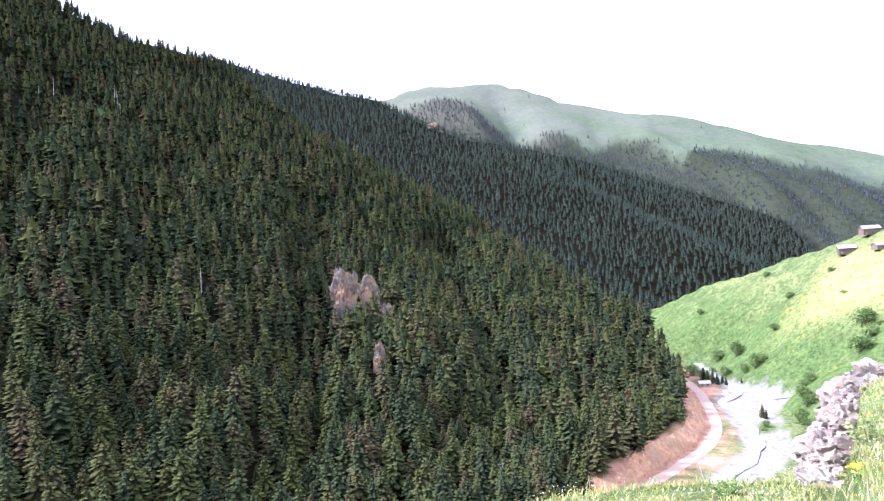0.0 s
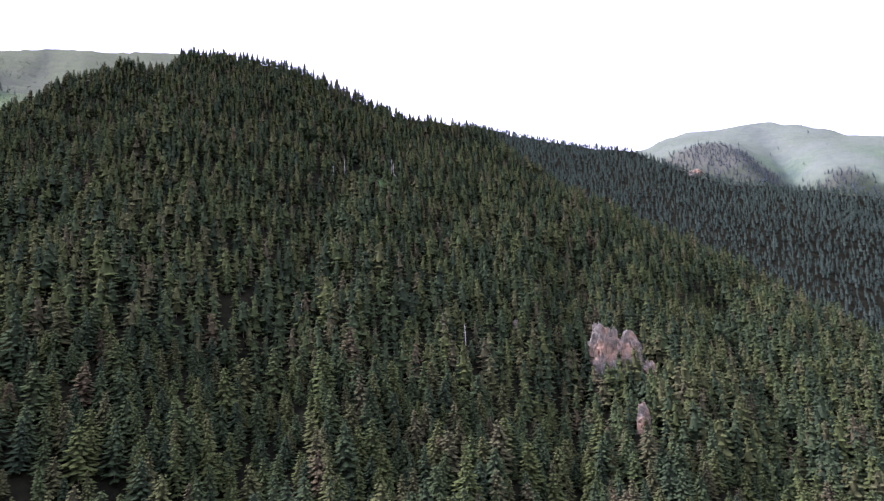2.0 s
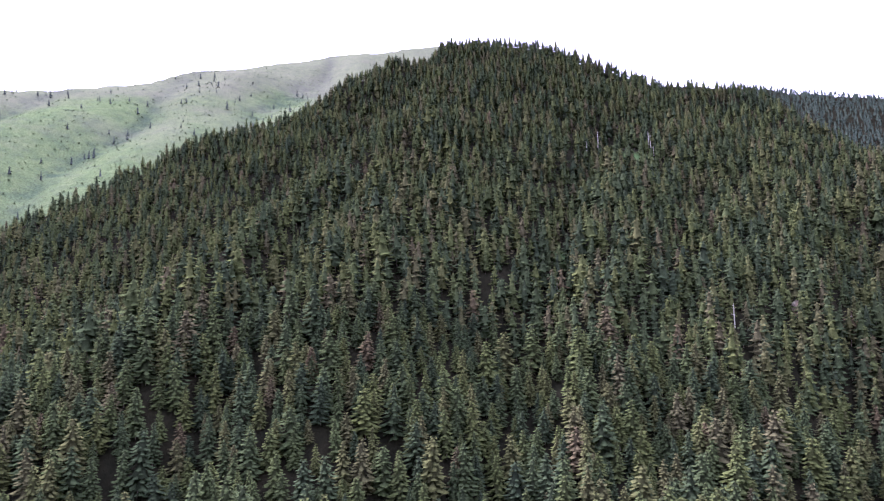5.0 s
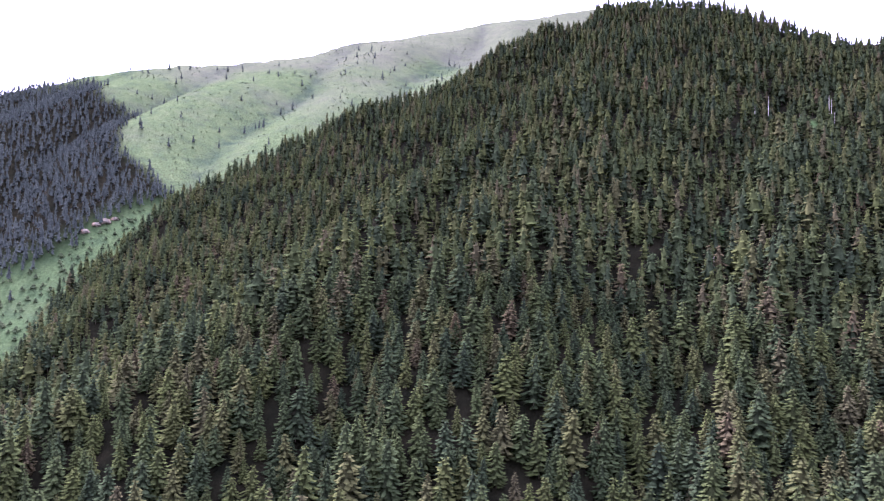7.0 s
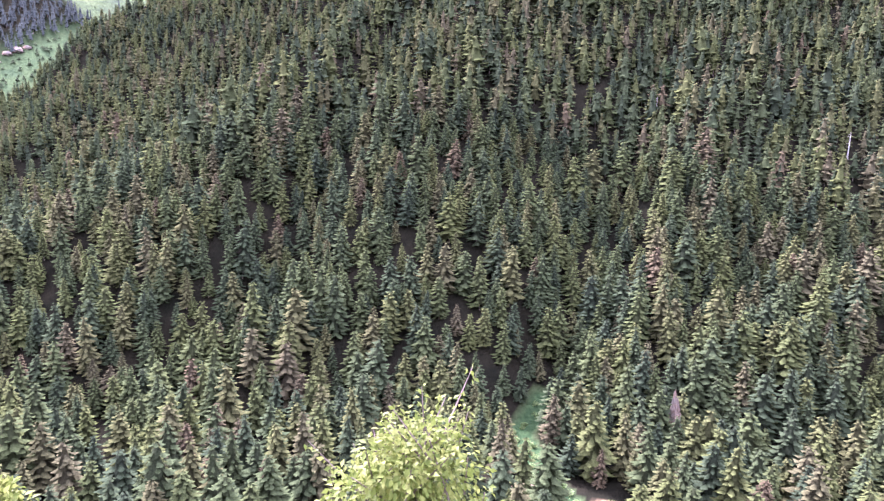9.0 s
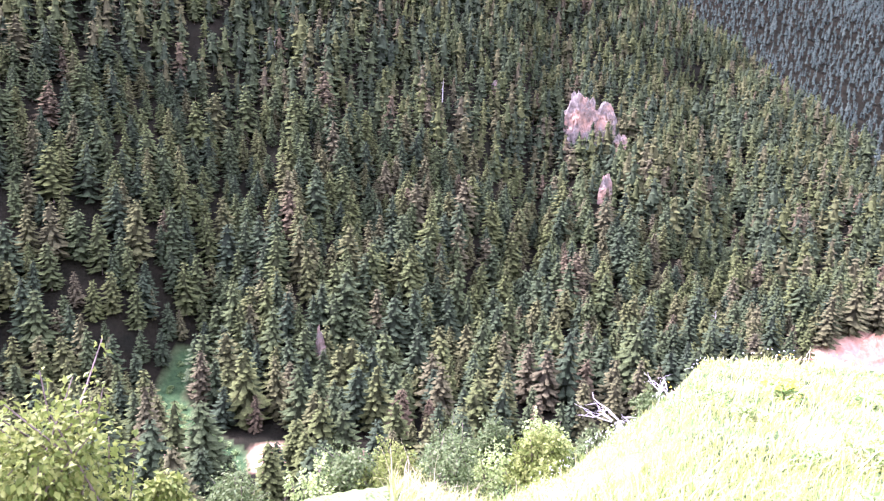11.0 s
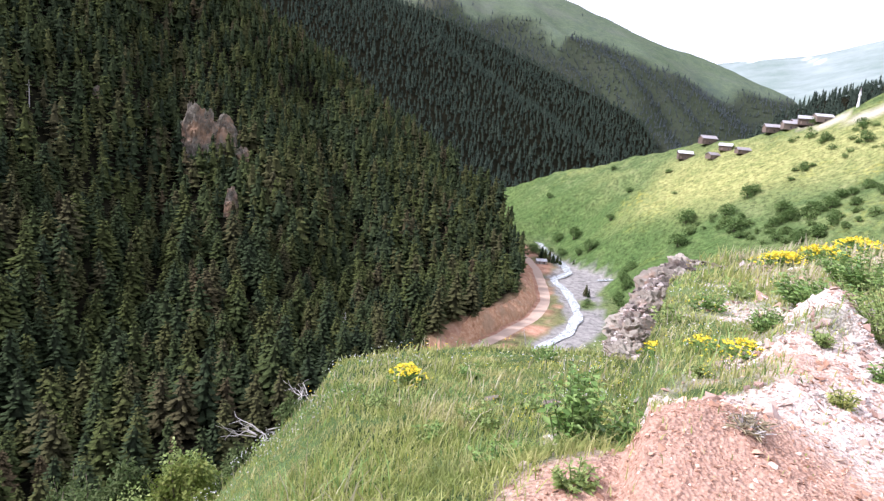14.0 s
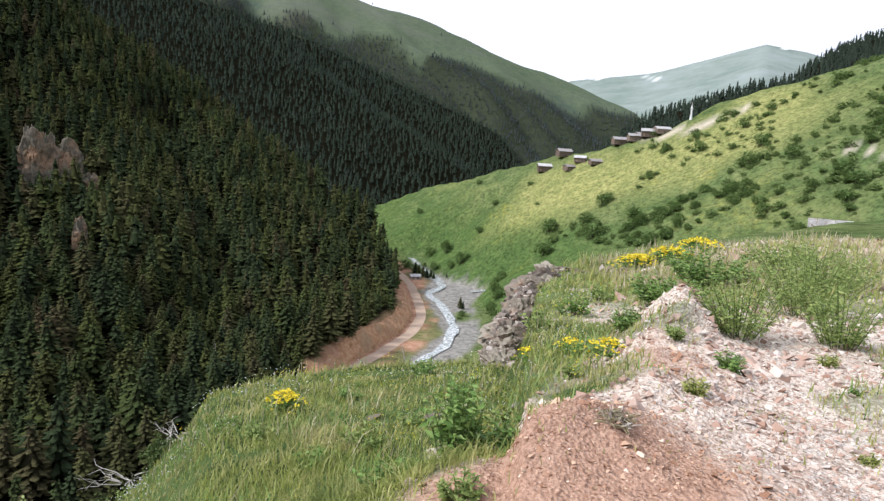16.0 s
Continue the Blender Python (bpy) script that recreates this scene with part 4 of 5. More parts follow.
def many(name, shapes, spots, sizes, rng, mats, label, category):
    """Countless small pieces in one mesh: a random shape and turn at every spot."""
    pick = rng.integers(0, len(shapes), len(spots))
    V, T, base = [], [], 0
    for s, (sv, st) in enumerate(shapes):
        here = np.where(pick == s)[0]
        a = rng.uniform(0, 6.283, (len(here), 1))
        e = rng.normal(0, 0.35, (len(here), 2))
        x, y, z = (sv[None, :, k] * sizes[here][:, None] for k in range(3))
        z2 = z * 0.6 + x * e[:, :1] + y * e[:, 1:]
        p = np.stack([x * np.cos(a) - y * np.sin(a), x * np.sin(a) + y * np.cos(a), z2], 2) + spots[here][:, None]
        V.append(p.reshape(-1, 3))
        T.append((st[None] + (base + np.arange(len(here)) * len(sv))[:, None, None]).reshape(-1, 3))
        base += len(here) * len(sv)
    return tagged(new(name, mesh_of(name, np.concatenate(V), np.concatenate(T), mats, flat=True)), label, category, kind="stuff")


# ---- road and river in the valley
def ribbon(points, half, lift, step=2.5, wander=0.15, seed=3, across=5):
    """A strip along a smoothed line in plan, lying on the ground."""
    P = np.array(points, float)
    s = np.append(0, np.cumsum(np.hypot(*np.diff(P, axis=0).T)))
    u = np.arange(0, s[-1], step)
    x, y = np.interp(u, s, P[:, 0]), np.interp(u, s, P[:, 1])
    for _ in range(8):
        x[1:-1] = (x[:-2] + 2 * x[1:-1] + x[2:]) / 4
        y[1:-1] = (y[:-2] + 2 * y[1:-1] + y[2:]) / 4
    dx, dy = np.gradient(x), np.gradient(y)
    n = np.hypot(dx, dy)
    bm = bmesh.new()
    rows = []
    for k in range(len(u)):
        row = []
        for j in range(across):
            f = 2 * j / (across - 1) - 1
            w = half * (1 + wander * float(lattice(np.array([u[k] / 9 + 40 * (f > 0)]), np.array([f]), seed)[0])) * f
            row.append(bm.verts.new((x[k] - dy[k] / n[k] * w, y[k] + dx[k] / n[k] * w, lift)))
        rows.append(row)
    for a, b in zip(rows, rows[1:]):
        for j in range(across - 1):
            bm.faces.new((a[j], a[j + 1], b[j + 1], b[j]))
    bmesh.ops.recalc_face_normals(bm, faces=bm.faces)
    return bm


tagged(new("road", bm_mesh(ribbon([p for p in ROAD if p[1] > 190], 2.7, FLOOR + 1.0, wander=0.12), "road", ROAD_MAT)), "narrow pale dirt road along the foot of the hill", "road", kind="structure")
tagged(new("water", bm_mesh(ribbon([p for p in RIVER if p[1] > 200], 2.5, FLOOR + 0.55, wander=0.35, seed=7), "water", WATER)), "white foaming mountain stream in a gravel bed", "water", kind="structure")
tagged(new("water", bm_mesh(ribbon(BRANCH, 1.8, FLOOR + 0.5, wander=0.5, seed=9), "water", WATER)), "shallow side arm of the stream", "water", kind="structure")


def bank():
    """The raw face of the cut above the road: fluted red earth, steep and uneven."""
    P = [p for p in ROAD if p[1] > 200]
    s = np.append(0, np.cumsum([math.hypot(q[0] - p[0], q[1] - p[1]) for p, q in zip(P, P[1:])]))
    u = np.arange(12, 220, 0.9)
    x, y = np.interp(u, s, [p[0] for p in P]), np.interp(u, s, [p[1] for p in P])
    for _ in range(30):
        x[1:-1], y[1:-1] = (x[:-2] + 2 * x[1:-1] + x[2:]) / 4, (y[:-2] + 2 * y[1:-1] + y[2:]) / 4
    dx, dy = np.gradient(x), np.gradient(y)
    n = np.hypot(dx, dy)
    bm = bmesh.new()
    rows = []
    for k in range(len(u)):
        row, top = [], 7.8 * float(smooth(12, 45, u[k]) * smooth(220, 180, u[k])) * (1 + 0.25 * float(lattice(np.array([u[k] / 11]), np.array([0.5]), 87)[0]))
        for j in range(9):
            f = j / 8
            flute = float(rugged(np.array([u[k]]), np.array([6 * f]), 4.5, 88, 4, 0.6)[0])
            off = 4.6 + 7.2 * f + 1.1 * flute * math.sin(3.14 * f) ** 0.5
            row.append(bm.verts.new((x[k] - dy[k] / n[k] * off, y[k] + dx[k] / n[k] * off, FLOOR + 0.7 + top * f ** 0.8 + 0.3 * (j > 0) - 1.6 * (j == 8))))
        rows.append(row)
    for a, b in zip(rows, rows[1:]):
        for j in range(8):
            bm.faces.new((a[j], b[j], b[j + 1], a[j + 1]))
    bmesh.ops.recalc_face_normals(bm, faces=bm.faces)
    return tagged(new("earth_bank", bm_mesh(bm, "earth_bank", RED_EARTH)), "steep raw red earth bank cut above the dirt road", "bank", kind="structure")


bank()


# ---- buildings
def house(px, py, turn, wide, deep, wall_h, roof_h, label, group="", wall=PLASTER, roof=TIN):
    ob = empty("house", pose(px, py, height(px, py) - 0.6, 0, 0, turn), label, "house", group)
    bm = bmesh.new()
    box(bm, 0, 0, wall_h / 2, wide, deep, wall_h)
    a = [bm.verts.new((sx * wide / 2, 0, wall_h + roof_h * 0.96)) for sx in (-1, 1)]
    for k, sx in enumerate((-1, 1)):
        c = [bm.verts.new((sx * wide / 2, sy * deep / 2, wall_h)) for sy in (-1, 1)]
        bm.faces.new((c[0], c[1], a[k]))
    part("wall", bm_mesh(bm, "wall", wall), ob)
    slope = math.atan2(roof_h, deep / 2)
    for sy in (-1, 1):
        bm = bmesh.new()
        long = math.hypot(roof_h, deep / 2) + 0.8
        n = int((wide + 1.0) // 0.6)
        edge = [((k / n - 0.5) * (wide + 1.0), 0.08 + 0.07 * (k % 2)) for k in range(n + 1)]
        ends = [[bm.verts.new((ex, e * long / 2, ez)) for ex, ez in edge] + [bm.verts.new((ex, e * long / 2, -0.06)) for ex, ez in edge[::-1]] for e in (-1, 1)]
        for k in range(len(ends[0])):
            q = (k + 1) % len(ends[0])
            bm.faces.new((ends[0][k], ends[0][q], ends[1][q], ends[1][k]))
        bm.faces.new(ends[0][::-1])
        bm.faces.new(ends[1])
        bm.transform(Matrix.Translation((0, sy * (deep / 4 + 0.3), wall_h + roof_h / 2 - 0.22)) @ Matrix.Rotation(-sy * slope, 4, "X"))
        part("roof", bm_mesh(bm, "roof", roof), ob)
    rows = max(1, int(wall_h // 2.6))
    for sy in (-1, 1):
        for f in range(rows):
            for k in range(max(2, int(wide // 3))):
                n = max(2, int(wide // 3))
                wx, wz = (k + 0.5) / n * wide - wide / 2, 1.6 + 2.6 * f
                if f == 0 and k == 0 and sy == -1:
                    bm = bmesh.new()
                    box(bm, wx, sy * deep / 2, 1.35, 1.0, 0.14, 2.0, 0.02)
                    part("door", bm_mesh(bm, "door", WOOD_MAT), ob)
                    continue
                bm = bmesh.new()
                box(bm, wx, sy * (deep / 2 - 0.02), wz, 0.95, 0.12, 1.1)
                win = part("window", bm_mesh(bm, "window", DARKGLASS), ob)
                bm = bmesh.new()
                for ox, oz, lx, lz in ((0, 0.58, 1.15, 0.1), (0, -0.58, 1.15, 0.1), (0.53, 0, 0.1, 1.1), (-0.53, 0, 0.1, 1.1), (0, 0, 0.06, 1.1)):
                    box(bm, wx + ox, sy * (deep / 2 + 0.02), wz + oz, lx, 0.12, lz)
                part("window_frame", bm_mesh(bm, "window_frame", WOOD_MAT), win)
    return ob


VILLAGE = ((40.6, 542, 8, 11, 8, 5.4, 2.4), (56, 551, 20, 12, 8, 5.2, 2.6), (66, 524, -12, 9, 8, 4.2, 2.2), (75, 507, 15, 9, 7, 3.4, 2.0), (57.5, 518, 30, 8, 7, 3.6, 2.0),
           (94, 520, 10, 12, 8, 4.6, 2.4), (103, 513, 5, 10, 8, 4.8, 2.2), (112, 508, -8, 11, 8, 5.0, 2.5), (121, 506, 14, 12, 8, 4.4, 2.2), (110, 520, 20, 11, 8, 4.6, 2.3))
for k, (hx, hy, turn, wide, deep, wh, rh) in enumerate(VILLAGE):
    wide, deep, wh, rh = 0.95 * wide, 0.9 * deep, 0.9 * wh, 0.75 * rh
    house(hx, hy, turn, wide, deep, wh, rh, ("grey stone and timber village house with a tin roof", "weathered timber house with a rusty tin roof")[k % 2], "village houses")
house(-48, 449, 20, 6.5, 5.0, 2.8, 1.0, "low stone hut with a pale tin roof beside the road")


def minaret(px, py):
    ob = empty("minaret", pose(px, py, height(px, py) - 1), "slim white minaret with a pointed cap above the village", "minaret")
    for name, pts, rad in (("base", ((0, 0, 0), (0, 0, 3)), (0.95, 0.95)), ("shaft", ((0, 0, 3), (0, 0, 8)), (0.65, 0.55)), ("balcony", ((0, 0, 7.7), (0, 0, 8.0), (0, 0, 8.6)), (0.6, 0.95, 0.95)),
                           ("shaft", ((0, 0, 8.6), (0, 0, 10.4)), (0.5, 0.5)), ("cap", ((0, 0, 10.4), (0, 0, 13.2)), (0.62, 0.03))):
        bm = bmesh.new()
        tube(bm, pts, rad, 12)
        part(name, bm_mesh(bm, name, TIN if name == "cap" else LIME), ob)


minaret(138.8, 501)


def shed(px, py, turn):
    """A low shed of boards under loose sheets of tin."""
    z = height(px, py)
    ob = empty("shed", pose(px, py, z - 0.1, 0, 0, turn), "low plank shed under a patched roof of pale tin sheets", "shed")
    ob.scale = (0.72, 0.72, 0.72)
    for sx in (-1, 1):
        for sy in (-1, 1):
            bm = bmesh.new()
            box(bm, sx * 2.0, sy * 1.1, 0.75, 0.12, 0.12, 1.5, 0.01)
            part("post", bm_mesh(bm, "post", WOOD_MAT), ob)
    for k in range(13):
        bm = bmesh.new()
        box(bm, -2.0 + k * 0.33, -1.1, 0.62, 0.29, 0.04, 1.2, 0.004)
        part("plank", bm_mesh(bm, "plank", WOOD_MAT), ob)
    for k in range(5):
        bm = bmesh.new()
        for j in range(9):
            a = bm.verts.new((-0.5 + j * 0.125, -1.5, 0.03 * (j % 2)))
            b = bm.verts.new((-0.5 + j * 0.125, 1.5, 0.03 * (j % 2)))
            if j:
                bm.faces.new((last[0], a, b, last[1]))
            last = (a, b)
        bmesh.ops.solidify(bm, geom=bm.faces[:], thickness=0.012)
        bm.transform(pose(-2.0 + k * 0.98, 0.05 * (-1) ** k, 1.6 + 0.02 * (k % 2), 18, 0, (-1) ** k * 2))
        part("roof_sheet", bm_mesh(bm, "roof_sheet", TIN_PALE), ob)


shed(29.86, 60.87, -26)


# ---- crags
def crag_mesh(name, size, seed, mat, sub, jag):
    """One mass of rock: a ball pulled into steps, buttresses and cracks."""
    bm = bmesh.new()
    bmesh.ops.create_icosphere(bm, subdivisions=sub, radius=1.0)
    co = np.array([v.co for v in bm.verts])
    a, z = np.arctan2(co[:, 1], co[:, 0]), co[:, 2]
    n = 0.5 * jag * rugged(a * 1.7 + seed, z * 2.4, 1.0, seed, 5, 0.6) + 0.5 * jag * rugged(co[:, 0] * 2 + seed, z * 2.4 + co[:, 1], 1.0, seed + 4, 4, 0.6)
    n = np.round(n * 6) / 6 * 0.75 + n * 0.25
    co = np.sign(co) * np.abs(co) ** 0.8 * (1 + n)[:, None] * np.array(size)
    co[:, :2] *= (1.1 - 0.45 * smooth(-0.6, 1.2, z))[:, None]
    for v, c in zip(bm.verts, co):
        v.co = c
    return bm_mesh(bm, name, mat)


def crag(name, px, py, pz, size, label, seed, mat=CLIFF, sub=5, jag=0.33):
    ob = new(name, crag_mesh(name, size, seed, mat, sub, jag))
    ob.matrix_world = pose(px, py, pz)
    return tagged(ob, label, "rock")


for k, (cx, cy, cz, sx, sy, sz) in enumerate(CLIFF_ROCKS):
    crag("rock_cliff", cx, cy, cz, (sx, sy, sz), "pinkish grey bare rock cliff standing out of the spruce wood", 11 + 7 * k)
crag("rock_pillar", -152, 99.7, -75, (1.5, 1.5, 8), "pale narrow rock pillar among the spruces", 71)
crag("rock_pillar", -134, 88, -79, (1.6, 1.6, 4.5), "pale narrow rock pillar among the spruces", 77)
crag("rock_cliff", -717, 1406, 330, (17, 14, 9), "orange bare scar of rock on the wooded ridge", 91)
crag("rock_cliff", -541, -281, height(-541, -281) + 6, (8, 8, 24), "pale grey leaning crag in the scrub of the far gully", 113)
crag("rock_cliff", -549, -289, height(-549, -289) + 1, (7, 7, 15), "pale grey leaning crag in the scrub of the far gully", 117)
for k, (gx, gy, gs) in enumerate(((-700, -247, 5), (-690, -252, 3.5), (-676, -257, 4), (-712, -243, 3))):
    crag("boulder", gx, gy, height(gx, gy) + 1, (gs, gs, 0.6 * gs), "pale grey boulder at the mouth of the far gully", 97 + k, sub=3)

# ---- dead wood
def snag(px, py, high, label, lean=(0, 0)):
    z = height(px, py)
    ob = empty("dead_tree", pose(px, py, z - 0.3, lean[0], lean[1], 0), label, "dead tree")
    bm = bmesh.new()
    tube(bm, ((0, 0, 0), (0.1, 0, high * 0.5), (0.0, 0.1, high)), (0.28, 0.2, 0.05), 7)
    part("trunk", bm_mesh(bm, "trunk", DEADWOOD), ob)
    r2 = np.random.default_rng(int(abs(px)) + 3)
    for k in range(9):
        h = high * r2.uniform(0.45, 0.95)
        a, l = r2.uniform(0, 6.28), r2.uniform(0.5, 1.6)
        bm = bmesh.new()
        tube(bm, ((0, 0, h), (l * math.cos(a), l * math.sin(a), h + 0.1)), (0.06, 0.02), 4)
        part("branch", bm_mesh(bm, "branch", DEADWOOD), ob)


for sx, sy, sh in ((-448, 296, 26), (-446, 284, 15), (-419, 324, 22), (-416, 324, 14), (-433, 333, 18), (-96, 229, 13), (-240, 296, 15), (-300, 170, 13), (-250, 235, 12)):
    snag(sx, sy, sh, "bleached dead spruce trunk standing bare")
snag(-31, 268, 7.0, "blackened broken stump leaning by the stream", (0, -14))


def drift(px, py, pz, turn, grow):
    """A fallen tree with bleached forked branches on the brink."""
    ob = empty("fallen_branches", pose(px, py, pz, 0, 0, turn), "bleached forked dead branches on the grassy brink", "branches")
    ob.scale = (grow, grow, grow)
    r2 = np.random.default_rng(12)
    for k in range(9):
        a = r2.uniform(-0.7, 0.7) + (3.14 if k % 3 == 0 else 0)
        l, rise = r2.uniform(0.25, 0.6), r2.uniform(-0.05, 0.45)
        p0 = np.array([r2.uniform(-0.3, 0.3), r2.uniform(-0.2, 0.2), 0.0])
        d = np.array([math.cos(a), math.sin(a), rise])
        pts = [p0 + d * l * f + r2.normal(0, 0.04, 3) * (f > 0) for f in (0, 0.35, 0.7, 1.0)]
        bm = bmesh.new()
        tube(bm, pts, (0.014, 0.011, 0.007, 0.003), 5)
        br = part("branch", bm_mesh(bm, "branch", DEADWOOD), ob)
        for j in range(3):
            q = pts[1 + j % 3]
            e = d + r2.normal(0, 0.6, 3)
            bm = bmesh.new()
            tube(bm, (q, q + e * l * 0.22, q + e * l * 0.4 + r2.normal(0, 0.03, 3)), (0.006, 0.004, 0.002), 4)
            part("twig", bm_mesh(bm, "twig", DEADWOOD), br)


drift(-4.42, 8.05, height(-4.42, 8.05) + 0.15, 190, 0.7)
drift(-4.2, 8.75, height(-4.2, 8.75) + 0.12, 140, 0.5)


# ---- bushes and trees of the meadow
def bush_shape(rng, n, high, wide, leaf, mat, sticks=7, low=0.05, droop=0.0, lumps=6, stem=None, puff=0.30, shoots=0):
    """A rounded bush or small crown out of single leaves on sticks. Returns the meshes of its leaves and its wood."""
    centres = [(wide * 0.38 * math.cos(a) * f, wide * 0.38 * math.sin(a) * f, high * h) for a, f, h in
               [(rng.uniform(0, 6.28), rng.uniform(0.2, 1.0) * min(1.0, 1.75 - 1.5 * g), g) for g in rng.uniform(0.25, 0.85, lumps)]] + [(0, 0, high * 0.72)]
    c = np.array(centres)[rng.integers(0, len(centres), n)]
    d = rng.normal(0, 1, (n, 3))
    d /= np.linalg.norm(d, axis=1)[:, None]
    rad = np.array([wide * puff, wide * puff, high * 0.67 * puff]) * rng.uniform(0.5, 1.1, (n, 1))
    p = c + d * rad
    p[:, 2] = np.maximum(p[:, 2], high * low + rng.uniform(0, 0.12, n) * high)
    bm = bmesh.new()
    for k in range(shoots):
        # long young shoots that stand out of the crown
        q = p[int(rng.integers(n))]
        way = d[int(rng.integers(n))] * 0.6 + q * (1.6 / wide, 1.6 / wide, 0) + (0, 0, 0.9)
        way = way / np.linalg.norm(way) * wide * rng.uniform(0.10, 0.26)
        m = int(rng.integers(14, 30))
        u = rng.uniform(0, 1, (m, 1))
        p = np.concatenate([p, q + way * u + rng.normal(0, 0.016, (m, 3)) * wide])
        d = np.concatenate([d, rng.normal(0, 1, (m, 3)) + way / wide])
        tube(bm, (tuple(q - way * 0.5), tuple(q + way)), (0.006 * wide, 0.002 * wide), 3)
    n = len(p)
    v, t = leaves(p, d + rng.normal(0, 0.5, (n, 3)) - (0, 0, droop), leaf * rng.uniform(0.6, 1.35, n), rng, 0.6)
    for k in range(sticks):
        q = np.array(centres[k % len(centres)])
        tube(bm, ((rng.normal(0, 0.03) * wide, rng.normal(0, 0.03) * wide, -0.1), tuple(q * 0.5 + rng.normal(0, 0.03, 3) * wide), tuple(q)), (0.02 * high, 0.012 * high, 0.004 * high), 4)
    return mesh_of("leaves", v, t, [mat]), bm_mesh(bm, "wood", stem or BARK)


def bush_thing(name, meshes, m, label, category, group=""):
    ob = empty(name, m, label, category, group)
    tagged(part("leaves", meshes[0], ob), kind="stuff")
    part("wood", meshes[1], ob)
    return ob


rb = np.random.default_rng(21)
kinds = [bush_shape(rb, (520, 190)[k > 2], 1.0, rb.uniform(0.95, 1.2), (0.135, 0.22)[k > 2], (DARKLEAF, MEADOWLEAF)[k > 2], lumps=9, puff=0.33) for k in range(6)]
SPOTS = [(39, 438, 10), (34, 403, 10.5), (59, 415, 9.2), (55, 405, 5.5), (61, 395, 10), (84, 396, 8.6), (70, 429, 8), (74, 431, 7), (92, 431, 4.5), (-32, 512, 10.5), (-17, 470, 10.5), (-46, 532, 9), (-7, 500, 6.8), (-38, 494, 7.6), (-25, 475, 5.7), (-48, 506, 5.2), (-11, 585, 4.9), (4, 532, 6.3), (30, 526, 5.3), (105, 442, 3.8), (116, 453, 4.7), (131, 445, 7.8),
         (156, 412, 9), (145, 395, 8.9), (162, 380, 9), (171, 343, 8.1), (169, 327, 9.3), (161, 318, 7.8), (131, 388, 4.8), (121, 393, 6.2), (109, 393, 6.9), (-11, 354, 4), (-12, 348, 3.5), (-62, 591, 6), (-49, 472, 8), (-59, 486, 9)]
SPOTS += [(4 + 8 * rb.uniform(), y + rb.uniform(-5, 5), rb.uniform(4, 8)) for y in range(330, 425, 6)]
SPOTS += [(104 + 36 * math.cos(a) * f + 8 * math.sin(a) * f, 374 - 8 * math.cos(a) * f + 19 * math.sin(a) * f, rb.uniform(3.0, 6.5)) for a, f in [(rb.uniform(0, 6.28), math.sqrt(rb.uniform())) for _ in range(75)]]
for _ in range(1300):
    a, r = rb.uniform(-9, 31), rb.uniform(320, 545)
    bx, by = r * math.sin(radians(a)), r * math.cos(radians(a))
    if rugged(np.array([bx]), np.array([by]), 38, 81, 3)[0] + (a - 12) / 22 < 0.3:
        continue
    z, kd = land(np.array([bx]), np.array([by]))
    if kd[0] == MEAD:
        SPOTS.append((bx, by, rb.uniform(2.0, 4.4) + 4.0 * rb.uniform() ** 3))
GULLY = [(-186 + 2.1 * k + rb.uniform(-2, 2), float(line(-186 + 2.1 * k, (-186, 75), (-178, 68), (-171, 62.5), (-160, 62), (-142, 60), (-128, 62))) + rb.uniform(-3, 3), rb.uniform(1.2, 2.6)) for k in range(27)]
firsts = {}
crowd = SPOTS[245:]    # past the countable bushes the scrub runs together
V, T, base = [], [], 0
for bx, by, s in crowd:
    me = kinds[3 + int(rb.integers(3))][0]
    v, t = np.zeros(3 * len(me.vertices)), np.zeros(3 * len(me.polygons), np.int64)
    me.vertices.foreach_get("co", v)
    me.loops.foreach_get("vertex_index", t)
    a = rb.uniform(0, 6.283)
    v = v.reshape(-1, 3) @ np.array([[math.cos(a), math.sin(a), 0], [-math.sin(a), math.cos(a), 0], [0, 0, 0.65]]) * s + (bx, by, height(bx, by) - 0.1 * s)
    V.append(v)
    T.append(t.reshape(-1, 3) + base)
    base += len(v)
tagged(new("meadow_scrub", mesh_of("meadow_scrub", np.concatenate(V), np.concatenate(T), [MEADOWLEAF])), "low green scrub running together on the meadow slope", "scrub", kind="stuff")
for bx, by, s in SPOTS[:245] + GULLY:
    k = int(rb.integers(3)) if s > 5.5 or rb.uniform() < 0.3 else int(rb.integers(3, 6))
    m = pose(bx, by, height(bx, by) - 0.15 * s, 0, 0, rb.uniform(0, 360))
    if k not in firsts:
        firsts[k] = bush_thing("bush", kinds[k], m, ("round dark green bush on the meadow slope", "low pale green scrub bush on the meadow slope")[k > 2], "bush", "meadow bushes")
        ob = firsts[k]
    else:
        ob = copy_thing(firsts[k], m)
    ob.scale = (s, s, s * (rb.uniform(0.8, 1.1) if k < 3 else rb.uniform(0.5, 0.8)))


# ---- the near terrace
rn = np.random.default_rng(33)
NIGH = [stone_shape(rn, 7) for _ in range(10)]


def sector(n, b0, b1, r0, r1):
    a, r = np.radians(rn.uniform(b0, b1, n)), np.exp(rn.uniform(math.log(r0), math.log(r1), n))
    return r * np.sin(a), r * np.cos(a), r


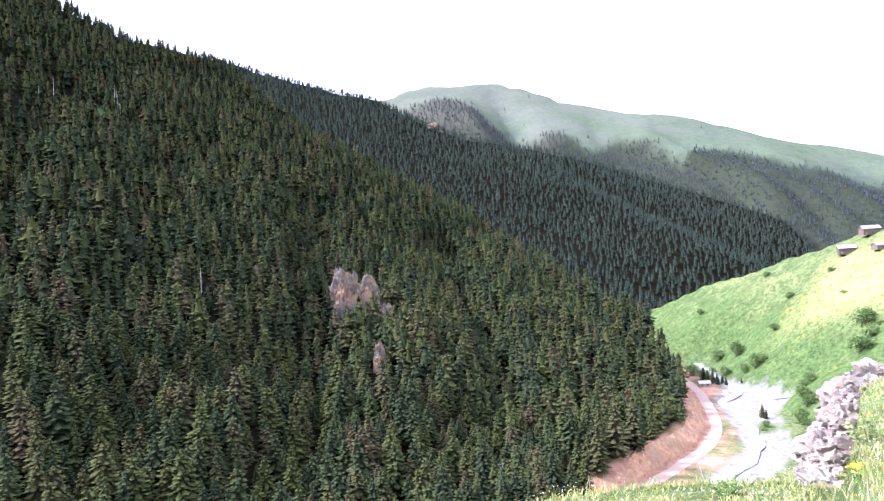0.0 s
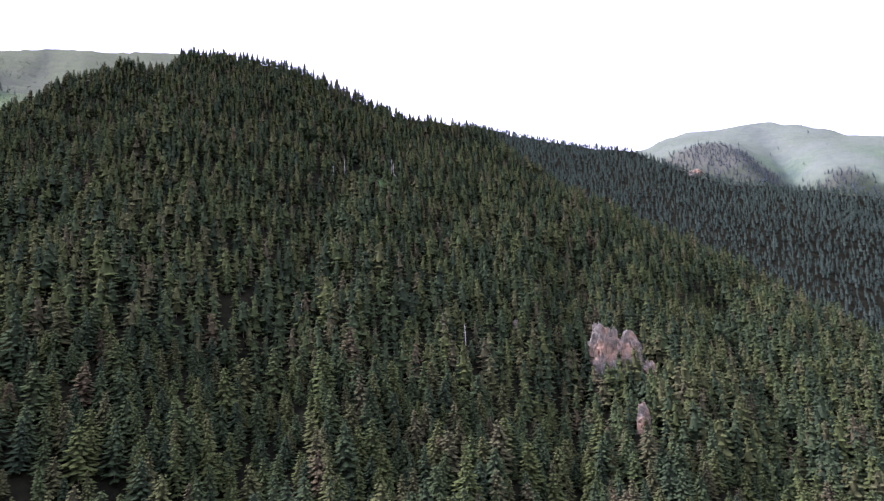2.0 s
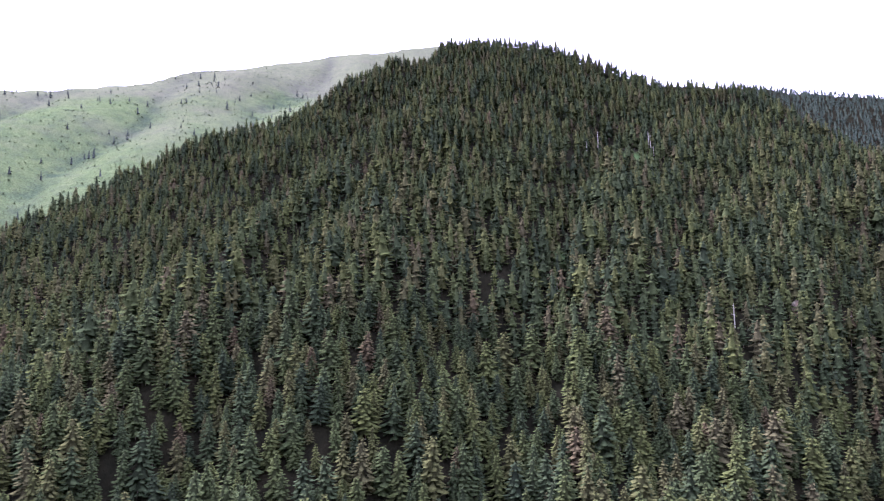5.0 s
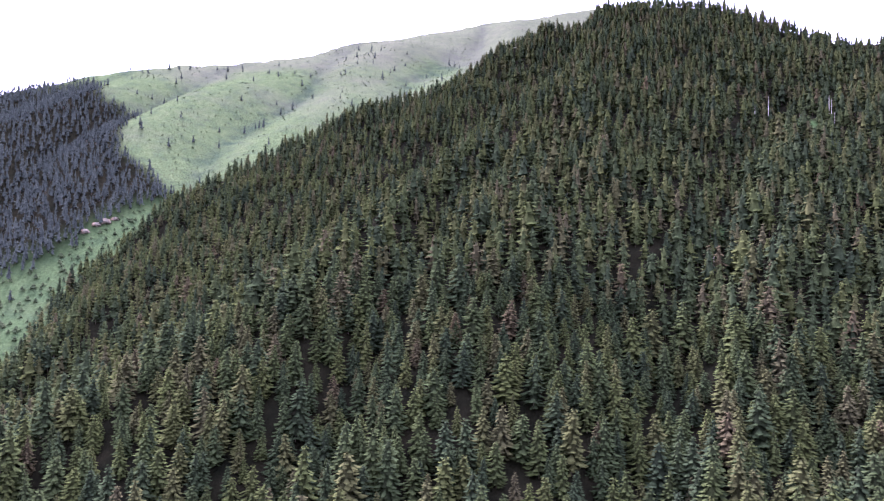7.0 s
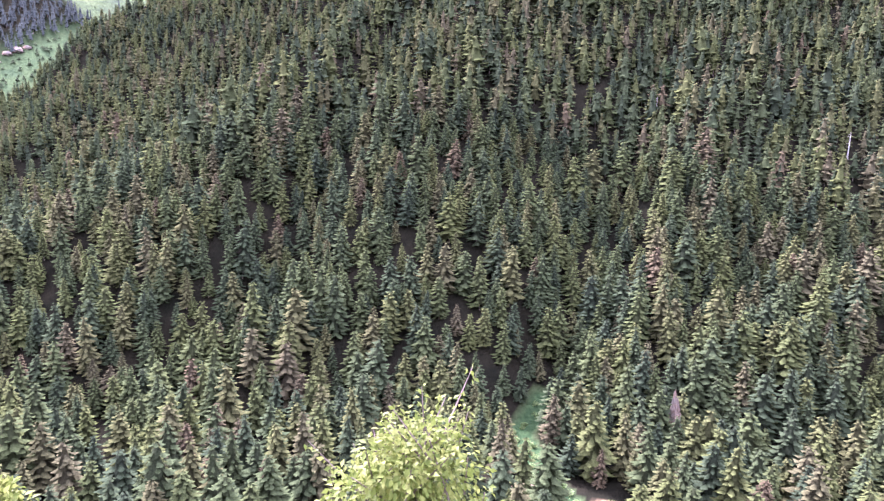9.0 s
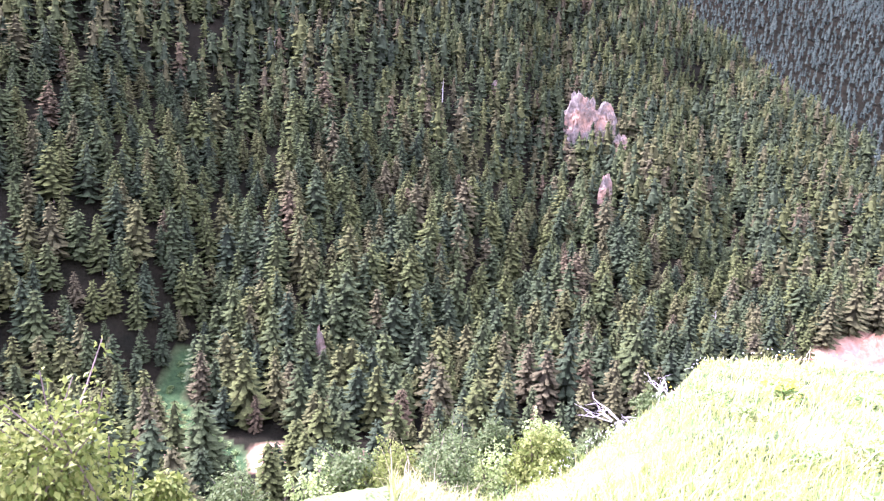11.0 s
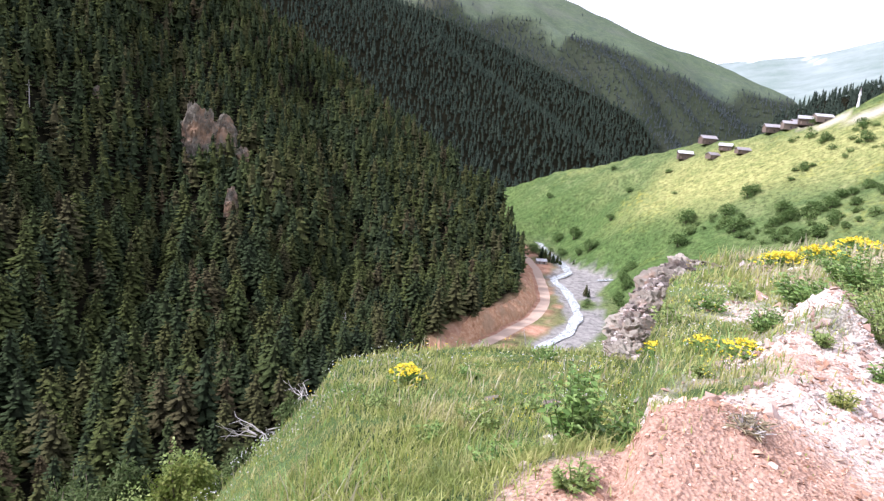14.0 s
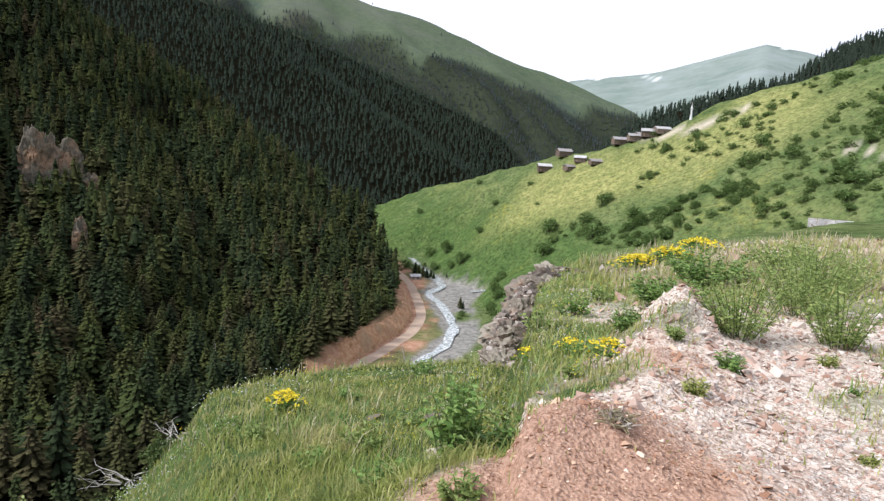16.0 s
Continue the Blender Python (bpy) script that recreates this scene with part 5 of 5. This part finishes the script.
def block_shape(rng):
    """A squarish broken block: the hull of points near the corners of a box."""
    bm = bmesh.new()
    p = rng.uniform(-1, 1, (15, 3))
    for q in np.sign(p) * np.abs(p) ** 0.35 * (0.5, 0.5, 0.42):
        bm.verts.new(q)
    bmesh.ops.convex_hull(bm, input=bm.verts[:])
    bmesh.ops.delete(bm, geom=[v for v in bm.verts if not v.link_faces], context="VERTS")
    bm.verts.index_update()
    v, t = np.array([x.co for x in bm.verts]), np.array([[x.index for x in f.verts] for f in bm.faces])
    bm.free()
    return v, t


# the brink of bedded rock beside the grass shoulder
def outcrop():
    ob = empty("rock_outcrop", pose(0.85, 18.5, -3.6), "weathered grey and pink bedded rock outcrop on the brink", "rock")
    shapes = []
    for k in range(7):
        v, t = block_shape(rn)
        shapes.append(mesh_of("block", v, t, [CRAG], flat=True))
    for k in range(46):
        lift = -17.6 + 8.8 * ((k + rn.uniform(0, 1)) / 46) ** 1.1
        left = line(lift, (-17.8, 0.5), (-13.8, 1.3), (-12, 2.4), (-9.8, 3.9), (-8.8, 5.6))
        right = line(lift, (-17.8, 3.0), (-13.5, 4.1), (-10.5, 4.7), (-8.8, 6.5))
        r = line(lift, (-17.8, 14.2), (-13.5, 17.2), (-10.5, 19.8), (-8.8, 24.0)) + rn.normal(0.1, 0.15)
        b = radians(rn.uniform(left, right))
        st = part("rock", crag_mesh("rock", (rn.uniform(0.32, 0.6), rn.uniform(0.32, 0.6), rn.uniform(0.2, 0.38)), 200 + 3 * k, CRAG, 4, 0.55), ob)
        st.matrix_basis = pose(r * math.sin(b) - 0.6, r * math.cos(b) - 18.5, 1.7 + r * math.tan(radians(lift)) + 3.6 - 0.1, rn.normal(0, 12), rn.normal(14, 10), rn.uniform(0, 360))
    for k in range(170):
        lift = -17.8 + 9.0 * rn.uniform(0, 1) ** 1.15    # the brink climbs from its low end
        left = line(lift, (-17.8, 0.5), (-13.8, 1.3), (-12, 2.4), (-9.8, 3.9), (-8.8, 5.6))
        right = line(lift, (-17.8, 3.0), (-13.5, 4.1), (-10.5, 4.7), (-8.8, 6.5))
        r = line(lift, (-17.8, 14.2), (-13.5, 17.2), (-10.5, 19.8), (-8.8, 24.0)) + rn.normal(0, 0.2)
        b = radians(rn.uniform(left, right))
        s = 0.10 + 0.26 * rn.uniform() ** 2
        st = part("block", shapes[int(rn.integers(7))], ob)
        st.matrix_basis = pose(r * math.sin(b) - 0.6, r * math.cos(b) - 18.5, 1.7 + r * math.tan(radians(lift)) + 3.6, rn.normal(0, 10), rn.normal(10, 10), rn.uniform(-25, 25))
        st.scale = (s * rn.uniform(0.8, 1.5), s * rn.uniform(0.8, 1.5), s * rn.uniform(0.6, 1.1))


outcrop()
lift = -17.8 + 9.0 * rn.uniform(0, 1, 900) ** 1.15
left = line(lift, (-17.8, 0.5), (-13.8, 1.3), (-12, 2.4), (-9.8, 3.9), (-8.8, 5.6))
right = line(lift, (-17.8, 3.0), (-13.5, 4.1), (-10.5, 4.7), (-8.8, 6.5))
b = np.radians(left + (right - left) * rn.uniform(0, 1, 900))
r = line(lift, (-17.8, 14.2), (-13.5, 17.2), (-10.5, 19.8), (-8.8, 24.0)) + rn.normal(-0.12, 0.15, 900)
many("broken_rock", [block_shape(rn) for _ in range(5)], np.stack([r * np.sin(b), r * np.cos(b), 1.7 + r * np.tan(np.radians(lift))], 1), 0.06 + 0.16 * rn.uniform(0, 1, 900) ** 2, rn, [STONE_PALE], "small grey and pinkish pieces broken off the outcrop", "rock")

# rubble: single stones near the camera, countless small ones among them
x, y, r = sector(52000, -30, 36, 2.3, 34)
keep = stony(x, y) > rn.uniform(0.15, 1.0, len(x))
x, y, r = x[keep], y[keep], r[keep]
z, _ = land(x, y)
size = r * rn.lognormal(math.log(0.0030), 0.6, len(x)).clip(0.0016, 0.016)
red = red_soil(x, y) > 0.35
for mine, mat, grow, label in ((~red, STONE, 1.0, "pinkish and pale broken stones over the turning place"), (red, SOIL_CHIP, 0.72, "small red chips and crumbs on the earth heap")):
    many("gravel", NIGH, np.stack([x, y, z + 0.1 * size], 1)[mine], grow * size[mine], rn, [mat], label, "gravel")

rubble = empty("rubble_heap", pose(0, 0, 0), "heap of pink and whitish broken stones beside the track", "rubble")
one = [mesh_of("stone", v, t, [STONE_ONE], flat=True) for v, t in NIGH]
count = 0
while count < 290:
    k = int(rn.integers(len(TIPPED) + 3))
    if k < len(TIPPED):
        hx, hy, w, _ = TIPPED[k]
        sx, sy = hx + rn.normal(0.1, 0.6) * w, hy + rn.normal(0.2, 0.65) * w
    else:
        sx, sy = rn.uniform(0.6, 3.2), rn.uniform(4.2, 9)
    if math.hypot(sx, sy) < 2.6 or stony(np.array([sx]), np.array([sy]))[0] < 0.3 or (red_soil(sx, sy) > 0.3 and rn.uniform() < 0.93) or (sy < 4.3 and rn.uniform() < 0.75):
        continue
    s = rn.lognormal(math.log(0.042), 0.4) * (0.6 + 0.06 * sy)
    st = part("stone", one[int(rn.integers(10))], rubble)
    st.matrix_basis = pose(sx, sy, height(sx, sy) + 0.2 * s, *rn.normal(0, 25, 2), rn.uniform(0, 360))
    st.scale = (s * rn.uniform(0.8, 1.4), s * rn.uniform(0.8, 1.2), s * rn.uniform(0.5, 0.9))
    count += 1
for sx, sy, s in ((-1.24, 7.85, 0.17), (-0.55, 7.7, 0.2), (-0.2, 7.2, 0.16), (0.47, 7.6, 0.14), (0.35, 6.6, 0.10), (-0.25, 4.1, 0.10), (-0.35, 3.75, 0.09), (1.12, 4.5, 0.13), (1.95, 5.6, 0.10)):
    v, t = NIGH[int(rn.integers(8))]
    st = new("boulder", mesh_of("boulder", v, t, [CRAG if sy > 6.5 else STONE_ONE], flat=True))
    st.matrix_world = pose(sx, sy, height(sx, sy) + 0.1 * s, *rn.normal(0, 15, 2), rn.uniform(0, 360))
    st.scale = (s * 1.3, s, s * 0.55)
    tagged(st, ("pale broken stone lying by the earth heap", "grey flat rock half sunk in the grass")[sy > 6.5], "stone", "stones in the grass")


# grass
def blades(name, n, where, high, mat, label, width=0.0011, b0=-50, b1=36, r0=2.2, r1=34, seed=5, lean=0.35):
    g = np.random.default_rng(seed)
    a, r = np.radians(g.uniform(b0, b1, n)), np.exp(g.uniform(math.log(r0), math.log(r1), n))
    x, y = r * np.sin(a), r * np.cos(a)
    ok = where(x, y) > g.uniform(0, 1, n)
    x, y, r = x[ok], y[ok], r[ok]
    z, kd = land(x, y)
    ok = kd == LEDGE
    x, y, z, r = x[ok], y[ok], z[ok], r[ok]
    n = len(x)
    h = high * g.uniform(0.5, 1.3, n) * (1 + 0.7 * rugged(x, y, 1.3, 91, 3)).clip(0.3, 2.2)
    w = np.maximum(r * width, 0.004) * g.uniform(0.7, 1.4, n)
    t = g.uniform(0, 6.283, n)
    sx, sy = np.cos(t) * w, np.sin(t) * w
    lx, ly = g.normal(0.1, lean, n) * h, g.normal(0.05, lean, n) * h
    v = np.stack([np.stack([x - sx, y - sy, z - 0.02], 1), np.stack([x + sx, y + sy, z - 0.02], 1),
                  np.stack([x + lx * 0.35 + sx * 0.7, y + ly * 0.35 + sy * 0.7, z + h * 0.62], 1), np.stack([x + lx * 0.35 - sx * 0.7, y + ly * 0.35 - sy * 0.7, z + h * 0.62], 1),
                  np.stack([x + lx, y + ly, z + h], 1)], 1).reshape(-1, 3)
    k = (np.arange(n) * 5)[:, None]
    tri = np.concatenate([k + (0, 1, 2), k + (0, 2, 3), k + (3, 2, 4)], 1).reshape(-1, 3)
    return tagged(new(name, mesh_of(name, v, tri, [mat])), label, "grass", kind="stuff")


def turf(x, y):
    return 1 - stony(x, y)


blades("grass", 105000, turf, 0.085, GRASS, "meadow grass on the terrace, pale green and seeding", width=0.0008, lean=0.6)
blades("grass", 9000, lambda x, y: turf(x, y) * smooth(0.1, 0.5, rugged(x, y, 2.4, 96, 3)), 0.17, WEED, "taller dark green tufts in the meadow grass", width=0.0009, seed=11, lean=0.6)
blades("tall_grass", 7000, lambda x, y: smooth(11, 14, y) * smooth(2.2, 3.4, x) * smooth(34, 26, y), 0.26, GRASS, "tall seeding grass at the edge of the track", width=0.0010, b0=6, b1=36, r0=11, seed=12, lean=0.3)
blades("dry_grass", 5000, lambda x, y: smooth(12, 15, y) * smooth(3.0, 4.5, x), 0.36, DRY, "tall dry reddish seed stalks at the edge of the track", width=0.0006, b0=8, b1=36, r0=12, seed=13, lean=0.22)
blades("dry_grass", 4500, lambda x, y: turf(x, y) * smooth(-0.2, 0.4, rugged(x, y, 2.0, 95, 2)), 0.22, DRY, "dry straw-coloured grass stalks", width=0.0007, seed=6)
blades("grass", 2600, lambda x, y: stony(x, y) * smooth(0.35, 0.6, rugged(x, y, 1.3, 97, 2)), 0.06, GRASS, "sparse grass tufts between the stones", seed=8)


# flowers
def blossoms(name, spots, size, mat, label, rng):
    n = len(spots)
    v, t = leaves(np.repeat(spots, 4, 0), rng.normal(0, 1, (4 * n, 3)) * (1, 1, 0.35) + (0, 0, 0.4), np.repeat(size, 4), rng, 0.9, 0.1)
    return tagged(new(name, mesh_of(name, v, t, [mat])), label, "flowers", kind="stuff")


x, y, r = sector(4500, -36, 12, 3.0, 17)
keep = (turf(x, y) > 0.6) & (rugged(x, y, 1.5, 99, 3) > 0.35) & (land(x, y)[1] == LEDGE)
x, y, r = x[keep], y[keep], r[keep]
blossoms("white_flowers", np.stack([x, y, land(x, y)[0] + rn.uniform(0.1, 0.28, len(x))], 1), r * 0.0013, WHITE, "small white wildflowers scattered in the grass", rn)
x, y, r = sector(5200, -44, -15, 4.0, 11.5)
rim = line(np.degrees(np.arctan2(x, y)), *[(p[0], p[1]) for p in RIM])
keep = (rim - r > 0.15) & (rim - r < 2.6 + rugged(x, y, 1.0, 107, 2)) & (rugged(x, y, 0.8, 109, 3) > 0.3) & (land(x, y)[1] == LEDGE)
x, y, r = x[keep], y[keep], r[keep]
blossoms("white_flowers", np.stack([x, y, land(x, y)[0] + rn.uniform(0.1, 0.26, len(x))], 1), r * 0.0014, WHITE, "drift of white wildflowers along the grassy brink", rn)
x, y, r = sector(5000, -30, 30, 3.0, 30)
keep = (turf(x, y) > 0.5) & (rugged(x, y, 1.2, 103, 3) > 0.5) & (land(x, y)[1] == LEDGE)
x, y, r = x[keep], y[keep], r[keep]
blossoms("yellow_flowers", np.stack([x, y, land(x, y)[0] + rn.uniform(0.12, 0.3, len(x))], 1), r * 0.0015, YELLOW, "small yellow wildflowers scattered in the grass", rn)


def clump(px, py, wide, high, n, size):
    """A cushion of yellow flowers on leafy stems."""
    ob = empty("flower_clump", pose(px, py, height(px, py)), "dense clump of bright yellow wildflowers in the grass", "flowers", "yellow flower clumps")
    g = np.random.default_rng(int(abs(px * 100)) + 7)
    q = g.normal(0, 0.45, (n, 2)) * wide
    tops = np.stack([q[:, 0], q[:, 1], high * (1 - 0.5 * (np.hypot(q[:, 0], q[:, 1]) / wide) ** 2).clip(0.4, 1) * g.uniform(0.8, 1.1, n)], 1)
    v, t = leaves(np.repeat(tops, 4, 0), g.normal(0, 1, (4 * n, 3)) * (1, 1, 0.3) + (0, 0, 0.3), np.full(4 * n, size), g, 0.9, 0.1)
    tagged(part("blossoms", mesh_of("blossoms", v, t, [YELLOW]), ob, "yellow petals"), kind="stuff")
    low = tops * (1, 1, 0)
    mid = low + (tops - low) * g.uniform(0.1, 0.85, (n, 1))
    v, t = leaves(np.repeat(mid, 3, 0), g.normal(0, 1, (3 * n, 3)) * (1, 1, 0.4) + (0, 0, 0.5), np.full(3 * n, size * 2.2), g, 0.35)
    tagged(part("leaves", mesh_of("leaves", v, t, [WEED]), ob), kind="stuff")


for px, py, wide, high, n, size in ((-2.48, 8.17, 0.26, 0.26, 110, 0.035), (4.84, 21.6, 0.75, 0.5, 200, 0.07), (1.44, 7.4, 0.28, 0.2, 90, 0.03), (6.0, 22.1, 0.9, 0.55, 240, 0.07), (8.1, 26.0, 1.0, 0.6, 160, 0.08), (1.1, 8.1, 0.2, 0.2, 50, 0.03), (0.7, 9.6, 0.22, 0.2, 40, 0.035)):
    clump(px, py, wide, high, n, size)


# weeds and shrubs
def weed(name, px, py, high, wide, stems, per, leaf, mat, label, category="plant", ratio=0.45, seed=1, bend=0.25, stalk=None):
    """Upright stems set with leaves."""
    g = np.random.default_rng(seed)
    ob = empty(name, pose(px, py, height(px, py) - 0.03), label, category)
    bm = bmesh.new()
    P, D, S = [], [], []
    for k in range(stems):
        a, f = g.uniform(0, 6.283), math.sqrt(g.uniform(0, 1))
        h = high * g.uniform(0.55, 1.08) * (1 - 0.3 * f)
        foot = np.array([math.cos(a) * f * wide * 0.35, math.sin(a) * f * wide * 0.35, 0])
        top = np.array([math.cos(a) * f * wide, math.sin(a) * f * wide, h]) + g.normal(0, bend * 0.12, 3) * high
        mid = (foot + top) / 2 + (0, 0, h * 0.12)
        tube(bm, (foot, mid, top), (0.006, 0.005, 0.002), 3)
        for j in range(per):
            u = 0.12 + 0.88 * (j + g.uniform(0, 1)) / per
            p = foot * (1 - u) ** 2 + 2 * mid * u * (1 - u) + top * u * u
            b = g.uniform(0, 6.283)
            P.append(p)
            D.append((math.cos(b), math.sin(b), g.uniform(-0.25, 0.7)))
            S.append(leaf * g.uniform(0.6, 1.2) * (1.15 - 0.5 * u))
    v, t = leaves(np.array(P), np.array(D), np.array(S), g, ratio)
    tagged(part("leaves", mesh_of("leaves", v, t, [mat]), ob), kind="stuff")
    tagged(part("stalk", bm_mesh(bm, "stalk", stalk or STEM), ob), kind="stuff")


weed("nettle", -0.12, 4.6, 0.78, 0.26, 34, 20, 0.10, WEED, "bushy green nettles beside the red earth heap", seed=2)
weed("nettle", 0.15, 4.75, 0.5, 0.24, 20, 16, 0.095, WEED, "bushy green nettles beside the red earth heap", seed=3)
weed("shrub", 3.15, 8.3, 1.0, 0.78, 56, 27, 0.082, SAGE, "grey-green leafy shrub growing out of the gravel", "shrub", seed=4)
weed("shrub", 4.3, 8.15, 0.9, 0.62, 44, 25, 0.078, SAGE, "grey-green leafy shrub growing out of the gravel", "shrub", seed=5)
weed("shrub", 4.9, 10.4, 1.25, 1.05, 64, 28, 0.095, SAGE, "tall yellowish green weeds at the edge of the track", "shrub", seed=6)
weed("shrub", 6.4, 13.2, 1.1, 1.2, 70, 27, 0.12, SAGE, "tall yellowish green weeds at the edge of the track", "shrub", seed=7)
weed("shrub", 5.0, 15.2, 1.0, 1.2, 70, 24, 0.160, WEED, "dark green weeds behind the heap of stones", "shrub", seed=8)
weed("shrub", 3.5, 12.6, 0.75, 0.9, 60, 20, 0.145, WEED, "dark green weeds behind the heap of stones", "shrub", seed=9)
weed("shrub", 1.95, 9.0, 0.42, 0.3, 34, 16, 0.087, WEED, "dark green weeds behind the heap of stones", "shrub", seed=10)
weed("shrub", 7.6, 17.2, 1.1, 1.3, 60, 26, 0.14, SAGE, "tall yellowish green weeds at the edge of the track", "shrub", seed=11)
for k, (px, py, h) in enumerate(((-0.6, 4.1, 0.28), (-0.05, 3.45, 0.2), (1.75, 5.3, 0.2), (2.3, 6.2, 0.26), (2.0, 6.9, 0.2), (2.55, 4.3, 0.12), (3.3, 5.9, 0.1), (4.1, 6.7, 0.16), (3.7, 7.2, 0.2), (5.0, 7.6, 0.3), (0.9, 6.4, 0.22), (0.4, 7.6, 0.25), (1.3, 7.9, 0.3), (-1.0, 5.8, 0.3), (0.0, 5.9, 0.35))):
    weed("weed", px, py, h, h * 0.7, 16, 14, 0.25 * h + 0.012, (WEED, SAGE, GRASS)[k % 3], "small green weed between stones and grass", seed=40 + k)

weed("root_tuft", 0.86, 4.0, 0.10, 0.17, 45, 3, 0.10, DRY, "tuft of dry roots on the red earth heap", ratio=0.08, seed=70, bend=0.6, stalk=DEADWOOD)
for k, (px, py, h) in enumerate(((-1.3, 5.2, 0.22), (-2.2, 6.4, 0.25), (-2.9, 7.3, 0.2), (-0.7, 7.2, 0.25), (-1.8, 9.2, 0.3), (-3.0, 9.8, 0.3), (-0.2, 9.0, 0.3), (0.9, 10.5, 0.4), (1.6, 11.8, 0.45), (2.6, 14.5, 0.5), (-1.0, 11.5, 0.35))):
    weed("weed", px, py, h, h * 0.8, 18, 12, 0.22 * h + 0.02, (WEED, SAGE)[k % 2], "broad-leaved weed standing in the meadow grass", seed=80 + k)


def brink_bush(name, px, py, top, wide, n, leaf, mat, label, seed, category="bush"):
    """A bush or small tree rooted on the slope below the terrace, with its top at a given height."""
    g = np.random.default_rng(seed)
    z = height(px, py)
    tall = min(top - z, 1.35 * wide)
    lift = top - z - tall * 1.02
    crown, wood = bush_shape(g, n, tall, wide, leaf, mat, sticks=12, low=0.02, droop=0.5, lumps=26, puff=0.17, shoots=int(16 * wide))
    ob = empty(name, pose(px, py, z - 0.1), label, category)
    for nm, me in (("leaves", crown), ("wood", wood)):
        tagged(part(nm, me, ob), kind="stuff").location = (0, 0, lift)
    if lift > 0.15:
        bm = bmesh.new()
        tube(bm, ((0, 0, -0.3), (0.05, 0.03, lift * 0.6), (0, 0, lift + tall * 0.4)), (0.03 * wide + 0.02, 0.025 * wide + 0.015, 0.01), 6)
        part("trunk", bm_mesh(bm, "trunk", BARK), ob)


brink_bush("broadleaf_tree", -9.86, 1.69, -2.34, 4.1, 8500, 0.12, BRIGHT, "young broadleaf tree with bright yellow-green leaves below the terrace", 60, "tree")
brink_bush("broadleaf_tree", -8.28, -3.52, -2.48, 1.12, 1980, 0.10, BRIGHT, "young broadleaf tree with bright yellow-green leaves below the terrace", 61, "tree")
brink_bush("bush", -8.47, 3.03, -3.46, 0.72, 1100, 0.09, BRIGHT, "young broadleaf tree with bright yellow-green leaves below the terrace", 62)
brink_bush("bush", -8.98, 4.40, -4.15, 1.59, 3080, 0.07, BUSH, "rounded pale green bush on the slope below the terrace", 63)
brink_bush("bush", -8.49, 6.18, -4.16, 2.05, 3960, 0.07, BUSH, "rounded pale green bush on the slope below the terrace", 64)
brink_bush("bush", -7.06, 7.08, -3.71, 1.59, 2640, 0.07, BUSH, "rounded pale green bush on the slope below the terrace", 65)
brink_bush("bush", -5.82, 8.13, -3.23, 1.51, 2640, 0.07, BRIGHT, "young broadleaf tree with bright yellow-green leaves below the terrace", 66)
brink_bush("bush", -7.78, 9.13, -4.31, 0.85, 1100, 0.07, BUSH, "rounded pale green bush on the slope below the terrace", 67)
brink_bush("bush", -6.04, 8.59, -3.45, 1.39, 3520, 0.06, SAGE, "dense grey-green bush on the brink of the grass", 68)
brink_bush("bush", -7.88, 9.05, -4.69, 1.06, 1540, 0.07, BUSH, "rounded pale green bush on the slope below the terrace", 69)
brink_bush("bush", -7.80, 7.76, -4.39, 1.75, 3300, 0.07, BUSH, "rounded pale green bush on the slope below the terrace", 70)
brink_bush("bush", -8.01, 5.99, -3.88, 1.59, 3080, 0.07, BUSH, "rounded pale green bush on the slope below the terrace", 71)
brink_bush("bush", -4.52, 9.15, -2.70, 0.72, 1540, 0.05, BUSH, "rounded pale green bush on the slope below the terrace", 72)
brink_bush("bush", -4.70, 9.39, -2.77, 0.65, 1320, 0.05, BUSH, "rounded pale green bush on the slope below the terrace", 73)
BRINK = ((-8.0, 6.8, -3.98, 1.6), (-8.0, 8.25, -4.3, 1.5), (-6.45, 7.7, -3.75, 1.3), (-5.2, 7.4, -3.4, 1.1), (-5.75, 9.4, -3.8, 1.5), (-5.5, 10.1, -3.8, 1.2), (-7.8, 6.25, -4.1, 1.5), (-6.6, 6.85, -3.6, 1.3), (-8.45, 5.4, -4.3, 1.5), (-5.9, 8.1, -3.35, 1.2), (-9.5, 4.45, -4.6, 1.4))
for k, (px, py, top, wide) in enumerate(BRINK):
    brink_bush("bush", px, py, top, wide, int(1500 * wide), 0.06, (BRIGHT, BUSH, SAGE)[k % 3], "pale green leafy bush on the slope below the terrace", 90 + k)
